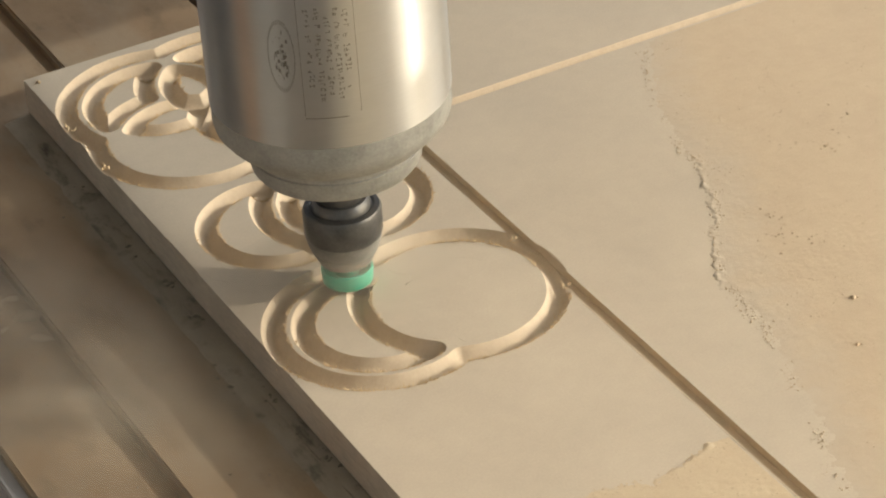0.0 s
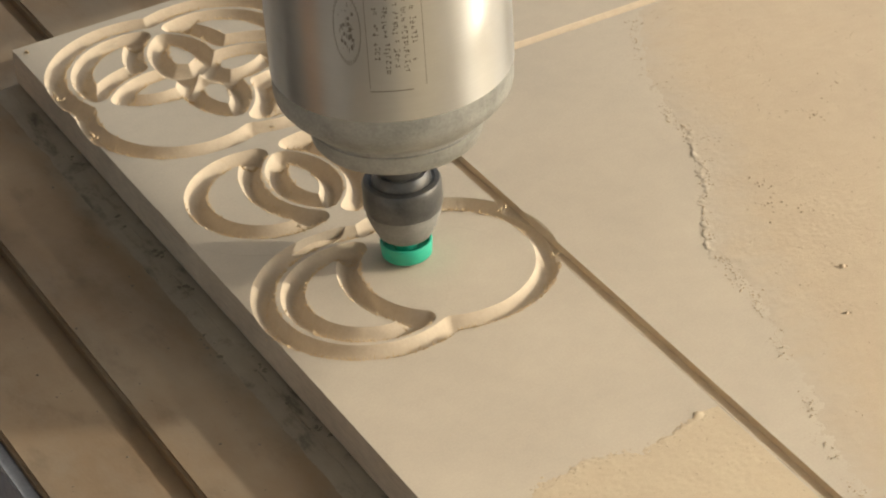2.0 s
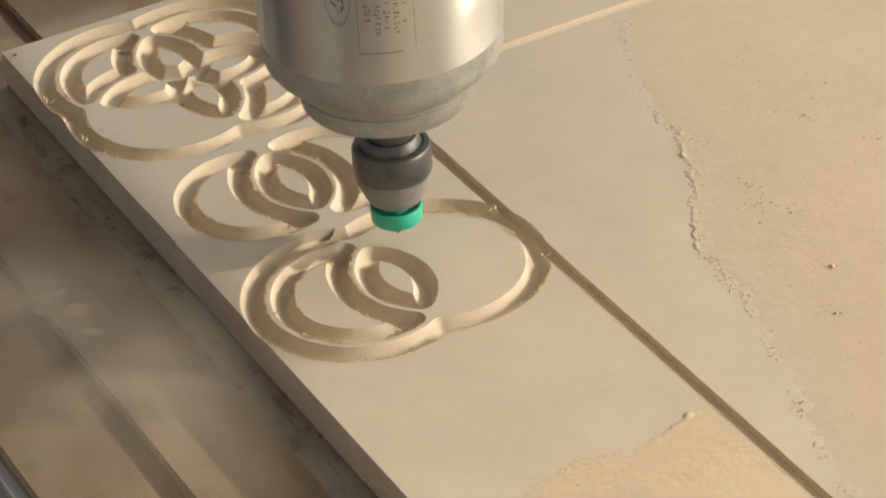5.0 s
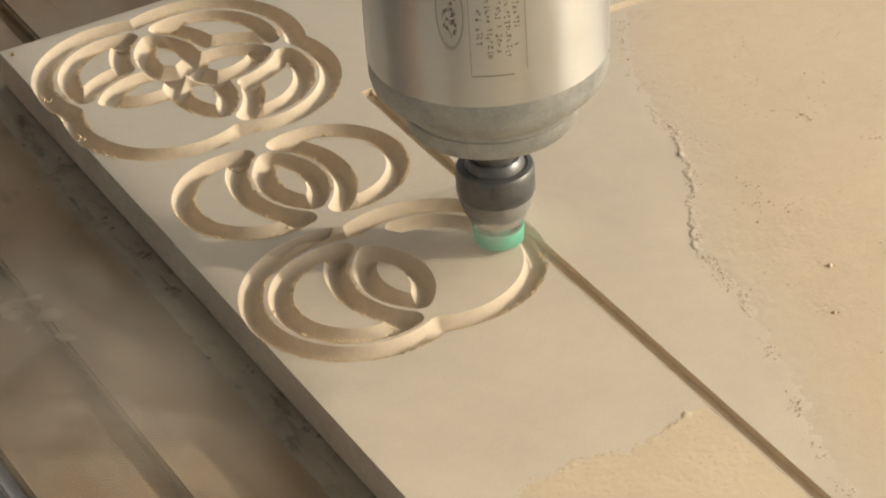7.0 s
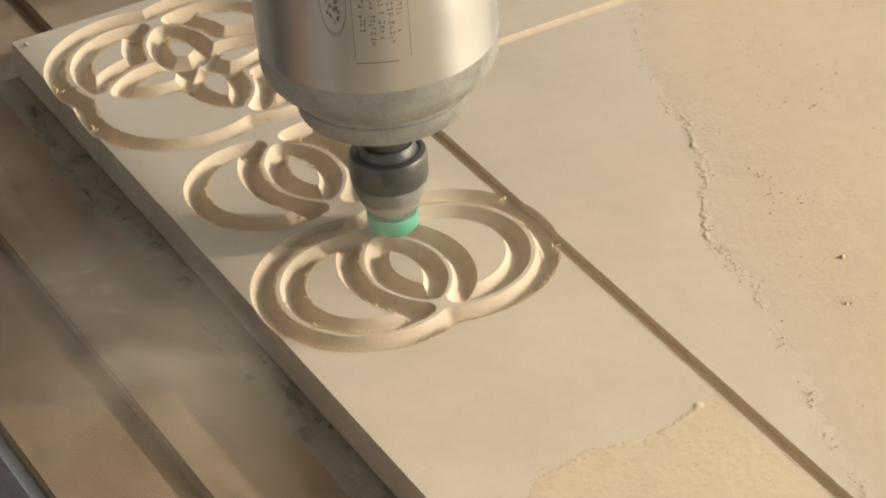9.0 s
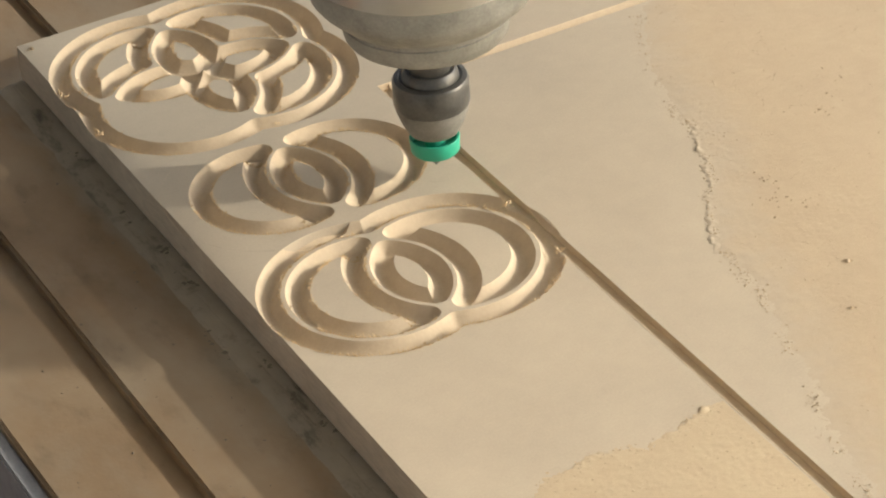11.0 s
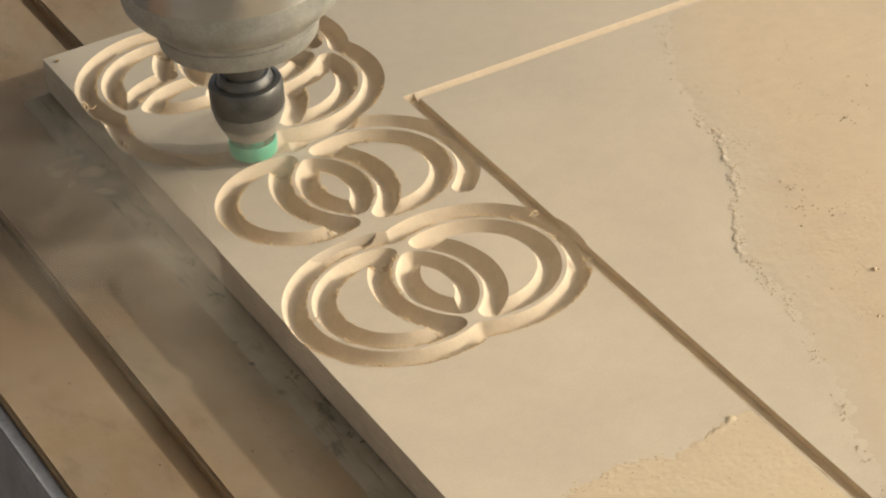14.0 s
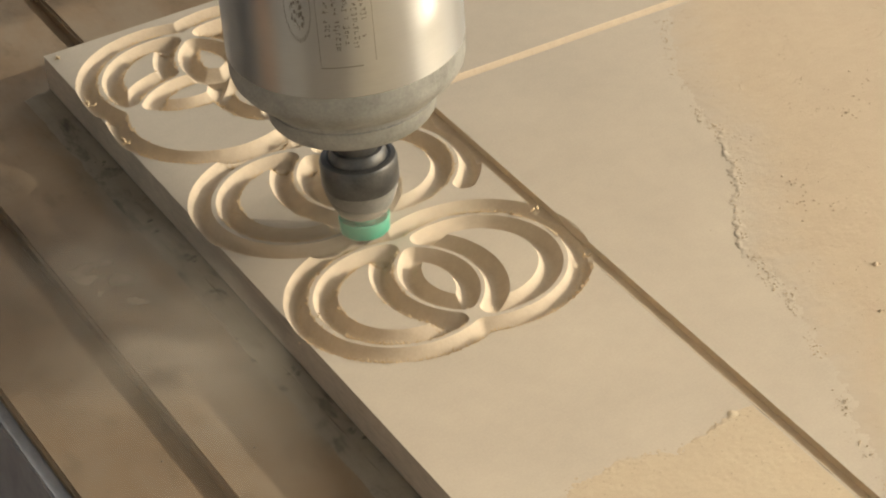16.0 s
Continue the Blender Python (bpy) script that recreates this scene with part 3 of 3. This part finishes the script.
def build_fuzz():
    """Torn fibres along the rims of the cuts."""
    rng = random.Random(23)
    bm = bmesh.new()
    for cx, cy, r, a0, a1 in OLD_ARCS:
        for _ in range(int(abs(radians(a1 - a0)) * r * 24)):
            a = radians(rng.uniform(a0, a1))
            side = rng.choice((-1, 1))
            ux, uy = math.cos(a), math.sin(a)
            # mostly on rims that turn towards -y
            if side * uy > rng.uniform(-1.0, 0.4):
                continue
            off = W_CUT - 0.1 + rng.gauss(0.0, 0.22) if rng.random() < 0.8 else rng.uniform(0, W_CUT)
            x, y = cx + (r + side * off) * ux, cy + (r + side * off) * uy
            if crumble(x, y, 7) < rng.uniform(-0.6, 0.4) or not 0.5 < x < 129 or y > BACK - 1:
                continue
            d = float(reach(np.array([x]), np.array([y]))[0])
            z = -float(cut_depth(np.array([d]))[0])
            l, w = rng.choice((0.6, 0.8, 1.0, 1.3, 1.7, 2.3)), rng.uniform(0, 6.28)
            vs = [bm.verts.new(((x + 0.3 * math.cos(w + k * 2.1)) * MM, (y + 0.3 * math.sin(w + k * 2.1)) * MM, (z - 0.1) * MM)) for k in range(3)]
            v = w + rng.uniform(-1, 1)
            tip = bm.verts.new(((x + l * 0.8 * math.cos(v)) * MM, (y + l * 0.8 * math.sin(v)) * MM, (z + l * rng.uniform(0.35, 0.9)) * MM))
            for k in range(3):
                bm.faces.new((vs[k], vs[(k + 1) % 3], tip))
    part("fibre_fringe", bm, FIBRE, sheet, "torn brown wood fibres along the cuts", False)["kind"] = "stuff"
    bm = bmesh.new()
    # raised burr along the near rim of the long slot
    last = None
    for k in range(520):
        y = -258 + k * 0.45
        h = max(0.02, 0.09 + 0.12 * crumble(3, y, 7))
        p = [(SLOT_L - 0.6, -0.02), (SLOT_L - 0.3, h), (SLOT_L + 0.25 + 0.2 * crumble(9, y, 3), h * 0.7), (SLOT_L + 0.02, -0.5)]
        ring = [bm.verts.new((a * MM, y * MM, b * MM)) for a, b in p]
        if last:
            for m in range(3):
                bm.faces.new((last[m], ring[m], ring[m + 1], last[m + 1]))
        last = ring
    part("slot_burr", bm, CUT, sheet, "pale raised burr along the long slot", False)


def build_tuft(x, y, z, size, seed):
    """A tuft of splinters where a cut breaks out of an edge."""
    rng = random.Random(seed)
    bm = bmesh.new()
    for _ in range(9):
        w, e, l = rng.uniform(0, 6.28), rng.uniform(0.1, 1.1), size * rng.uniform(0.5, 1.2)
        px, py, pz = x + rng.gauss(0, size * 0.3), y + rng.gauss(0, size * 0.3), z
        last = None
        for k in range(4):
            f = k / 3
            t_ = 0.35 * size * (1 - f) * 0.5 + 0.05
            q = (px + l * f * math.cos(w + f), py + l * f * math.sin(w + f), pz + l * math.sin(e) * f * (1 - 0.4 * f))
            ring = [bm.verts.new(((q[0] + t_ * math.cos(b)) * MM, (q[1] + t_ * math.sin(b)) * MM, (q[2] + (t_ if k2 == 2 else 0)) * MM)) for k2, b in enumerate((0.0, 2.1, 4.2))]
            if last:
                for m in range(3):
                    bm.faces.new((last[m], last[(m + 1) % 3], ring[(m + 1) % 3], ring[m]))
            last = ring
    for _ in range(14):
        chip(bm, x + rng.gauss(0, size * 0.6), y + rng.gauss(0, size * 0.6), z, rng.uniform(0.15, 0.4), rng)
    part("splinter_tuft", bm, FIBRE, sheet, "pale splinters at a broken-out edge", False)


# ---------- spindle ----------
def build_engraving(body):
    """Worn rating plate etched in the housing: an oval badge, ruled lines and rows of unreadable signs."""
    rng = random.Random(5)
    r, face = 51.06, -117.5

    def patch(bm, d0, d1, z0, z1):
        n = max(1, int(abs(d1 - d0) / 2))
        for i in range(n):
            a, b = (radians(face + d0 + (d1 - d0) * k / n) for k in (i, i + 1))
            bm.faces.new([bm.verts.new((r * MM * math.cos(w), r * MM * math.sin(w), z * MM)) for w, z in ((a, z0), (b, z0), (b, z1), (a, z1))])

    for d in (-5.0, -0.6, 3.8, 8.0, 12.0):
        bm = bmesh.new()
        z = 126 + rng.uniform(0, 4)
        while z < 170:
            h = rng.uniform(1.0, 1.9)
            if rng.random() < 0.75:
                for q in range(rng.choice((1, 2, 2, 3))):
                    e = d + rng.uniform(-1.3, 1.3)
                    patch(bm, e - 0.22, e + 0.22, z, z + h * rng.uniform(0.5, 1.0))
                z1 = z + rng.uniform(0, h)
                patch(bm, d - rng.uniform(0.3, 1.3), d + rng.uniform(0.3, 1.3), z1, z1 + 0.3)
            z += h + rng.uniform(0.4, 0.9)
        part("etched_row", bm, INK, body, "worn dark etched row of signs", False)
    bm = bmesh.new()
    for d in (-9.5, 16.0):
        patch(bm, d, d + 0.22, 122, 178)
    patch(bm, -9.5, 10, 120.5, 120.9)
    part("etched_frame", bm, INK, body, "", False)
    bm = bmesh.new()
    for k in range(40):
        w = 2 * math.pi * k / 40
        patch(bm, -18 + 6.2 * math.cos(w) - 0.16, -18 + 6.2 * math.cos(w) + 0.16, 149 + 15.5 * math.sin(w) - 1.1, 149 + 15.5 * math.sin(w) + 1.1)
    for k in range(46):
        d, z = -18 + rng.uniform(-3.4, 3.4), 149 + rng.uniform(-11, 11)
        patch(bm, d - 0.15, d + rng.choice((0.15, 0.15, 0.8)), z, z + rng.choice((0.35, 1.6, 2.4)))
    part("etched_badge", bm, INK, body, "worn dark oval badge", False)


def build_spindle():
    root = tagged(new("router_spindle"), "brushed steel router spindle with dusty collet nut and green collar", "machine tool")
    body = part("body", lathe([(0, 106), (50.7, 106), (51, 106.5), (51, 420), (0, 420)], 160), STEEL, root, "brushed steel cylinder housing")
    build_engraving(body)
    part("end_cap", lathe([(0, 84.1), (39.6, 84.1), (40.8, 84.6), (47.6, 91.2), (50.0, 94.6), (50.6, 97.5), (50.6, 105.2), (50.3, 105.9), (0, 105.9)], 128), CAP, root, "dusty dark grey cap ring")
    part("nose", lathe([(0, 70.3), (33.6, 70.3), (35.2, 70.9), (36.4, 72.6), (37.4, 77.5), (37.6, 80.0), (37.0, 80.4), (37.0, 81.0), (37.6, 81.4), (37.8, 84.0), (0, 84.0)], 128), CAP, root, "dusty stepped nose flange")
    part("carriage_plate", box(-0.075, 0.075, 0.0515, 0.0755, 0.17, 0.56, 0.002), GREY_PAINT, root, "dark grey carriage plate")
    part("shaft", lathe([(0, 47), (9.5, 47), (9.8, 56), (10.6, 62), (10.6, 70.2), (0, 70.2)], 64), NUT, root, "dark steel spindle shaft")
    nut = part("collet_nut", lathe([(0, 33), (16.6, 33), (17.2, 34.5), (17.2, 45.2), (16.4, 46.6), (14.4, 47.0), (13.6, 46.4), (13.0, 46.6), (12.4, 49.5), (11.2, 51), (0, 51)], 96), NUT, root, "blackened steel collet nut")
    part("nut_skirt", lathe([(0, 18.4), (10.4, 18.4), (11.6, 19.2), (14.2, 24.5), (16.3, 30.5), (16.6, 32.9), (0, 32.9)], 96), NUT_DUSTY, nut, "pale dust-coated lower nut")
    part("green_collar", lathe([(0, 8.0), (10.4, 8.0), (11.1, 8.8), (11.5, 14.9), (11.2, 15.6), (10.3, 15.6), (9.9, 11.6), (5, 11.6), (5, 18.3), (0, 18.3)], 96), GREEN, root, "bright green plastic collar")
    part("cutter", lathe([(0, 0), (0.4, 0.1), (2.9, 3.2), (3.1, 5), (3.1, 7.9), (0, 7.9)], 32), CARBIDE, root, "small pointed carbide cutter")
    return root


spindle = build_spindle()


def build_gantry():
    root = tagged(new("gantry"), "dark grey gantry beam that carries the router spindle", "machine tool")
    # gantry stays out of view; beam height set to shade the bed behind
    part("beam", box(-0.24, 1.45, 0.0765, 0.17, 0.16, 0.50, 0.003), GREY_PAINT, root)
    # panel added out of view to cast the moving shadow edge on the bed
    part("shade_panel", box(0.500, 0.512, -0.349, 0.0755, 0.23, 0.32, 0.002), GREY_PAINT, root, "unseen dark grey panel added to shade the bed")
    part("upright", box(-0.26, -0.2405, 0.07, 0.24, -0.899, 0.51, 0.003), GREY_PAINT, root)
    part("upright", box(1.4505, 1.47, 0.07, 0.24, -0.899, 0.51, 0.003), GREY_PAINT, root)
    return root


gantry = build_gantry()


# ---------- hanging dust ----------
def make_haze(name, rx, ry, most):
    m = bpy.data.materials.new(name)
    m.use_nodes = True
    t = m.node_tree
    t.nodes.remove(t.nodes["Principled BSDF"])
    co = t.nodes.new("ShaderNodeTexCoord")
    mp = t.nodes.new("ShaderNodeMapping")
    mp.inputs["Scale"].default_value = (1 / rx, 1 / ry, 0)
    gr = t.nodes.new("ShaderNodeTexGradient")
    gr.gradient_type = "SPHERICAL"
    t.links.new(co.outputs["Object"], mp.inputs["Vector"])
    t.links.new(mp.outputs[0], gr.inputs[0])
    puff = noise_node(t, 28, 4, 0.55, fixed=False)
    mul = t.nodes.new("ShaderNodeMath")
    mul.operation = "MULTIPLY"
    t.links.new(ramp(t, gr.outputs["Fac"], [(0.0, (0, 0, 0)), (0.3, (0.16, 0.16, 0.16)), (0.75, (0.8, 0.8, 0.8)), (1.0, (1, 1, 1))]), mul.inputs[0])
    t.links.new(ramp(t, puff, [(0.3, (most * 0.35,) * 3), (0.7, (most,) * 3)]), mul.inputs[1])
    clear, dust, mix = t.nodes.new("ShaderNodeBsdfTransparent"), t.nodes.new("ShaderNodeBsdfDiffuse"), t.nodes.new("ShaderNodeMixShader")
    dust.inputs[0].default_value = (0.62, 0.55, 0.44, 1)
    t.links.new(mul.outputs[0], mix.inputs[0])
    t.links.new(clear.outputs[0], mix.inputs[1])
    t.links.new(dust.outputs[0], mix.inputs[2])
    t.links.new(mix.outputs[0], t.nodes["Material Output"].inputs[0])
    return m


def build_haze(rx, ry, h, most, label):
    """A low billow of fine dust: a lumpy dome that thins out to its rim. Sizes in mm."""
    bm = bmesh.new()
    rings = [[bm.verts.new((0, 0, h * MM))]]
    for k in range(1, 13):
        f, ring = k / 12, []
        for i in range(48):
            w = 2 * math.pi * i / 48
            x, y = rx * f * math.cos(w), ry * f * math.sin(w)
            z = h * (1 - f * f) + 0.12 * h * noise.noise((x / 22, y / 22, h)) * (1 - f)
            ring.append(bm.verts.new((x * MM, y * MM, z * MM)))
        rings.append(ring)
    for i in range(48):
        bm.faces.new((rings[0][0], rings[1][i], rings[1][(i + 1) % 48]))
    for a, b in zip(rings[1:], rings[2:]):
        for i in range(48):
            j = (i + 1) % 48
            bm.faces.new((a[i], b[i], b[j], a[j]))
    ob = part("dust_cloud", bm, make_haze("hanging_dust", rx * MM, ry * MM, most))
    return tagged(ob, label, "dust", kind="stuff")


cutter_dust = build_haze(58, 52, 20, 0.55, "faint pale cloud of fine dust round the cutter")
bed_dust = build_haze(95, 150, 26, 0.56, "thin veil of fine dust drifting over the machine bed")

# ---------- tool way ----------
def trace(arcs, step=0.5):
    pts = []
    for cx, cy, r, a0, a1 in arcs:
        n = max(2, int(abs(radians(a1 - a0)) * r / step))
        for k in range(n + 1):
            a = radians(a0 + (a1 - a0) * k / n)
            p = (cx + r * math.cos(a), cy + r * math.sin(a))
            if not pts or math.hypot(p[0] - pts[-1][0], p[1] - pts[-1][1]) > 1e-6:
                pts.append(p)
    return np.array(pts)


BA, BB = pair(*BOTTOM)
MA, MB = pair(*MIDDLE)
lens_a = math.degrees(math.acos(HALF / R_LENS))
low_tip, high_tip = sorted(meet(BB, R_OUT, BA, R_IN), key=lambda v: v[1])
ring_a = math.degrees(math.acos(HALF / R_RING))
tip_l = max(meet(BA, R_OUT, BB, R_IN), key=lambda v: v[1])

# each pass: arcs in the order they are milled, and when the tool ends each arc
PASSES = [
    ([arc(BA, R_OUT, 86, bearing(BA, tip_l))], [0.0, 0.22]),
    ([arc(BA, R_LENS, 26, -17), arc(BA, R_LENS, -17, -lens_a), arc(BB, R_LENS, 180 + lens_a, 171), arc(BB, R_LENS, 171, 180 - lens_a),
      arc(BA, R_LENS, lens_a, 26)], [2.0, 2.5, 3.0, 3.5, 4.0, 4.3]),
    ([arc(BB, R_OUT, 88, 63), arc(BB, R_OUT, 63, 54), arc(BB, R_OUT, 54, -5), arc(BB, R_OUT, -5, -62), arc(BB, R_OUT, -62, bearing(BB, low_tip) ),
      arc(BA, R_IN, bearing(BA, low_tip), 1), arc(BA, R_IN, 1, bearing(BA, high_tip)), arc(BB, R_OUT, bearing(BB, high_tip), 88)],
     [6.05, 6.3, 6.5, 7.0, 7.5, 8.0, 8.5, 9.03, 9.32]),
    ([arc(MB, R_RING, -49, -44.7), arc(MB, R_RING, -44.7, -21.7), arc(MB, R_RING, -21.7, 25.3), arc(MB, R_RING, 25.3, 73.7), arc(MB, R_RING, 73.7, 180 - ring_a),
      arc(MA, R_RING, ring_a, 90), arc(MA, R_RING, 90, 137.6), arc(MA, R_RING, 137.6, 187.3), arc(MA, R_RING, 187.3, 237.6), arc(MA, R_RING, 237.6, 283.9)],
     [11.4, 11.5, 12.0, 12.5, 13.0, 13.5, 14.0, 14.5, 15.0, 15.5, 16.0]),
]


def timed(arcs, times):
    """Points of a pass with the time the tool is at each."""
    P, T = [], []
    for a, t0, t1 in zip(arcs, times, times[1:]):
        p = trace([a])
        P.append(p)
        T.append(np.linspace(t0, t1, len(p)))
    return np.concatenate(P), np.concatenate(T)


def clear_of_cuts(x, y, own_middle):
    """Keeps a corner of a milled piece on wood that is still there."""
    if own_middle:
        for cx, cy in (BA, BB, (FLOWER[0] - HALF, FLOWER[1] - HALF), (FLOWER[0] + HALF, FLOWER[1] - HALF)):
            dx, dy = x - cx, y - cy
            d = math.hypot(dx, dy)
            lim = R_RING + W_CUT + 0.05
            if d < lim:
                x, y = cx + dx / d * lim, cy + dy / d * lim
    return min(max(x, 0.3), SLOT_L - 0.3), y


SEGMENTS = []


def milled_piece(rail, o, t, lift, own_middle):
    """A flat piece of wood between left and right rail points, level with the sheet."""
    bm = bmesh.new()
    outline = [clear_of_cuts(*l, own_middle) for l, r in rail] + [clear_of_cuts(*r, own_middle) for l, r in reversed(rail)]
    ring = []
    for p in outline:
        if not ring or math.hypot(p[0] - ring[-1][0], p[1] - ring[-1][1]) > 0.02:
            ring.append(p)
    top = [bm.verts.new(((x - o[0]) * MM, (y - o[1]) * MM, lift * MM)) for x, y in ring]
    bot = [bm.verts.new(((x - o[0]) * MM, (y - o[1]) * MM, (-5.2 if own_middle else -1.3) * MM)) for x, y in ring]
    bm.faces.new(top)
    bm.faces.new(bot[::-1])
    for i in range(len(ring)):
        j = (i + 1) % len(ring)
        bm.faces.new((top[i], bot[i], bot[j], top[j]))
    bmesh.ops.recalc_face_normals(bm, faces=bm.faces)
    ob = part("milled_segment", bm, MDF, sheet, "", False)
    at_ = Vector((o[0] * MM, o[1] * MM, 0))
    ob.location = at_
    SEGMENTS.append((ob, at_, t))


def build_segments():
    half = W_CUT + 0.10
    for n, (arcs, times) in enumerate(PASSES):
        for m, ((cx, cy, r, a0, a1), t0, t1) in enumerate(zip(arcs, times, times[1:])):
            count = max(1, round(abs(radians(a1 - a0)) * r / 4.0))
            for i in range(count):
                b0, b1 = a0 + (a1 - a0) * i / count, a0 + (a1 - a0) * (i + 1) / count
                rail = []
                for q in range(5):
                    a = radians(b0 + (b1 - b0) * q / 4)
                    ux, uy = math.cos(a), math.sin(a)
                    rail.append(((cx + (r + half) * ux, cy + (r + half) * uy), (cx + (r - half) * ux, cy + (r - half) * uy)))
                a = radians((b0 + b1) / 2)
                at_start = n in (1, 2) and m == len(arcs) - 1 and (count - 1 - i) * abs(radians(b1 - b0)) * r < half
                if at_start:            # the round end of the first plunge stays open
                    sides = ([], [])
                    for q in range(5):
                        w = b0 + (b1 - b0) * q / 4
                        away = abs(radians(a1 - w)) * r
                        v = math.sqrt(max(half * half - away * away, 0.0))
                        ux, uy = math.cos(radians(w)), math.sin(radians(w))
                        for k, lo, hi in ((0, r + half, r + v), (1, r - v, r - half)):
                            sides[k].append(((cx + lo * ux, cy + lo * uy), (cx + (hi - 0.02) * ux, cy + (hi - 0.02) * uy)))
                    for side in sides:
                        milled_piece(side, (cx + r * math.cos(a), cy + r * math.sin(a)), t0 + (t1 - t0) * (i + 0.5) / count, 0.006 + 0.002 * m, False)
                    continue
                milled_piece(rail, (cx + r * math.cos(a), cy + r * math.sin(a)), t0 + (t1 - t0) * (i + 0.5) / count, 0.006 + 0.002 * m, n == 3)
        # rounds at the corners and the start of the pass
        ends = [(arcs[0], 3, times[0])] + ([(arcs[-1], 4, times[-1])] if n in (0, 3) else []) + [(p, 4, t) for p, q, t in zip(arcs, arcs[1:], times[1:]) if p[:3] != q[:3]]
        for m, ((cx, cy, r, *aa), e, t) in enumerate(ends):
            a = radians(aa[e - 3])
            px, py = cx + r * math.cos(a), cy + r * math.sin(a)
            rail = []
            for q in range(1, 12):
                w = math.pi * q / 12
                rail.append(((px + half * math.cos(w), py + half * math.sin(w)), (px + half * math.cos(w), py - half * math.sin(w))))
            milled_piece(rail, (px, py), t, 0.032 + 0.003 * m, n == 3)


build_segments()
build_crumbs()
build_fuzz()
for k, (x, y, size) in enumerate(TUFTS):
    build_tuft(x, y, -0.2, size * 1.5, 40 + k)


def motions():
    # wood is milled down to the floor of the cut as the tool passes
    down = FLOOR + 0.5
    for ob, o, t in SEGMENTS:
        up_m, down_m = Matrix.Translation(o), Matrix.Translation(o - Vector((0, 0, down * MM)))
        t0, t1 = max(t - 0.10, 0.0), t + 0.14
        rows = [(0, up_m)] if t0 < 0.05 else [(0, up_m), (t0, up_m)]
        if t1 < 15.9:
            rows += [(t1, down_m), (16, down_m)]
        elif t < 16:
            rows += [(16, down_m)]
        else:
            rows = [(0, up_m), (16, up_m)]
        walk(ob, rows)
    rows = []

    def go(t, x, y, z):
        rows.append((t, pose(x * MM, y * MM, z * MM)))

    def mill(n, t0, t1):
        P, T = timed(*PASSES[n])
        for t in np.arange(t0, t1 + 0.001, 0.1):
            go(float(t), float(np.interp(t, T, P[:, 0])), float(np.interp(t, T, P[:, 1])), -6.0)

    mill(0, 0.0, 0.2)
    go(0.5, tip_l[0] - 3.5, tip_l[1], 0.5)
    go(1.0, 70, 22, 5)
    go(1.5, 76, 13, 4.5)
    go(1.8, 76.3, 12.8, 2)
    mill(1, 2.0, 4.3)
    go(4.6, 76.5, 13, 6)
    go(5.6, 88, 32, 7)
    go(5.85, 88, 32, 3)
    mill(2, 6.1, 9.3)
    go(9.6, 88, 32.5, 6)
    go(10.8, 115, 60.5, 7)
    go(11.2, 115.5, 60.3, 0)
    mill(3, 11.4, 16.0)
    walk(spindle, rows)
    # the dust is thrown to the left of the cut, drifts off over the bed and returns with the next cut
    clouds = [(0, 46, 34, 1), (0.5, 20, 45, 1), (1.1, -200, 130, -14), (1.9, -200, 100, -14), (2.5, 66, -4, 1), (3.0, 62, -20, 1), (3.5, 50, 4, 1), (4.0, 60, 22, 1), (4.5, 50, 25, 1),
              (5.4, -190, 120, -14), (6.2, 60, 30, 2), (6.6, 98, 26, 1), (7.0, 106, 0, 1), (7.5, 92, -24, 1), (8.0, 70, -28, 1), (8.5, 84, 4, 1), (9.0, 74, 32, 1), (9.5, 60, 36, 1),
              (10.4, -190, 130, -14), (11.3, -190, 120, -12), (12.2, 112, 90, 2), (12.5, 112, 112, 1), (13.0, 88, 136, 1), (13.5, 56, 134, 1), (14.0, 38, 134, 1), (14.5, 8, 120, 1),
              (15.0, 2, 88, 1), (15.5, 16, 56, 1), (16, 52, 52, 1)]
    walk(cutter_dust, [(t, pose(x * MM, y * MM, z * MM)) for t, x, y, z in clouds])
    veil = [(0, -90, 60), (1.0, -150, 150), (2.0, -200, 150), (3.0, -215, 120), (3.5, -80, 40), (4.0, -70, 10), (6.5, -75, 60), (7.5, -85, 0), (8.0, -85, 0), (8.5, -60, 35), (9.2, -65, 30), (11.5, -165, 150), (12.0, -75, 80), (12.5, -70, 95),
            (14.0, -35, 140), (14.5, -30, 130), (15.0, -40, 110), (16, -60, 50)]
    walk(bed_dust, [(t, pose(x * MM, y * MM, -0.019)) for t, x, y in veil])
    walk(gantry, [(t, pose(0, m.translation.y, 0)) for t, m in rows])


motions()
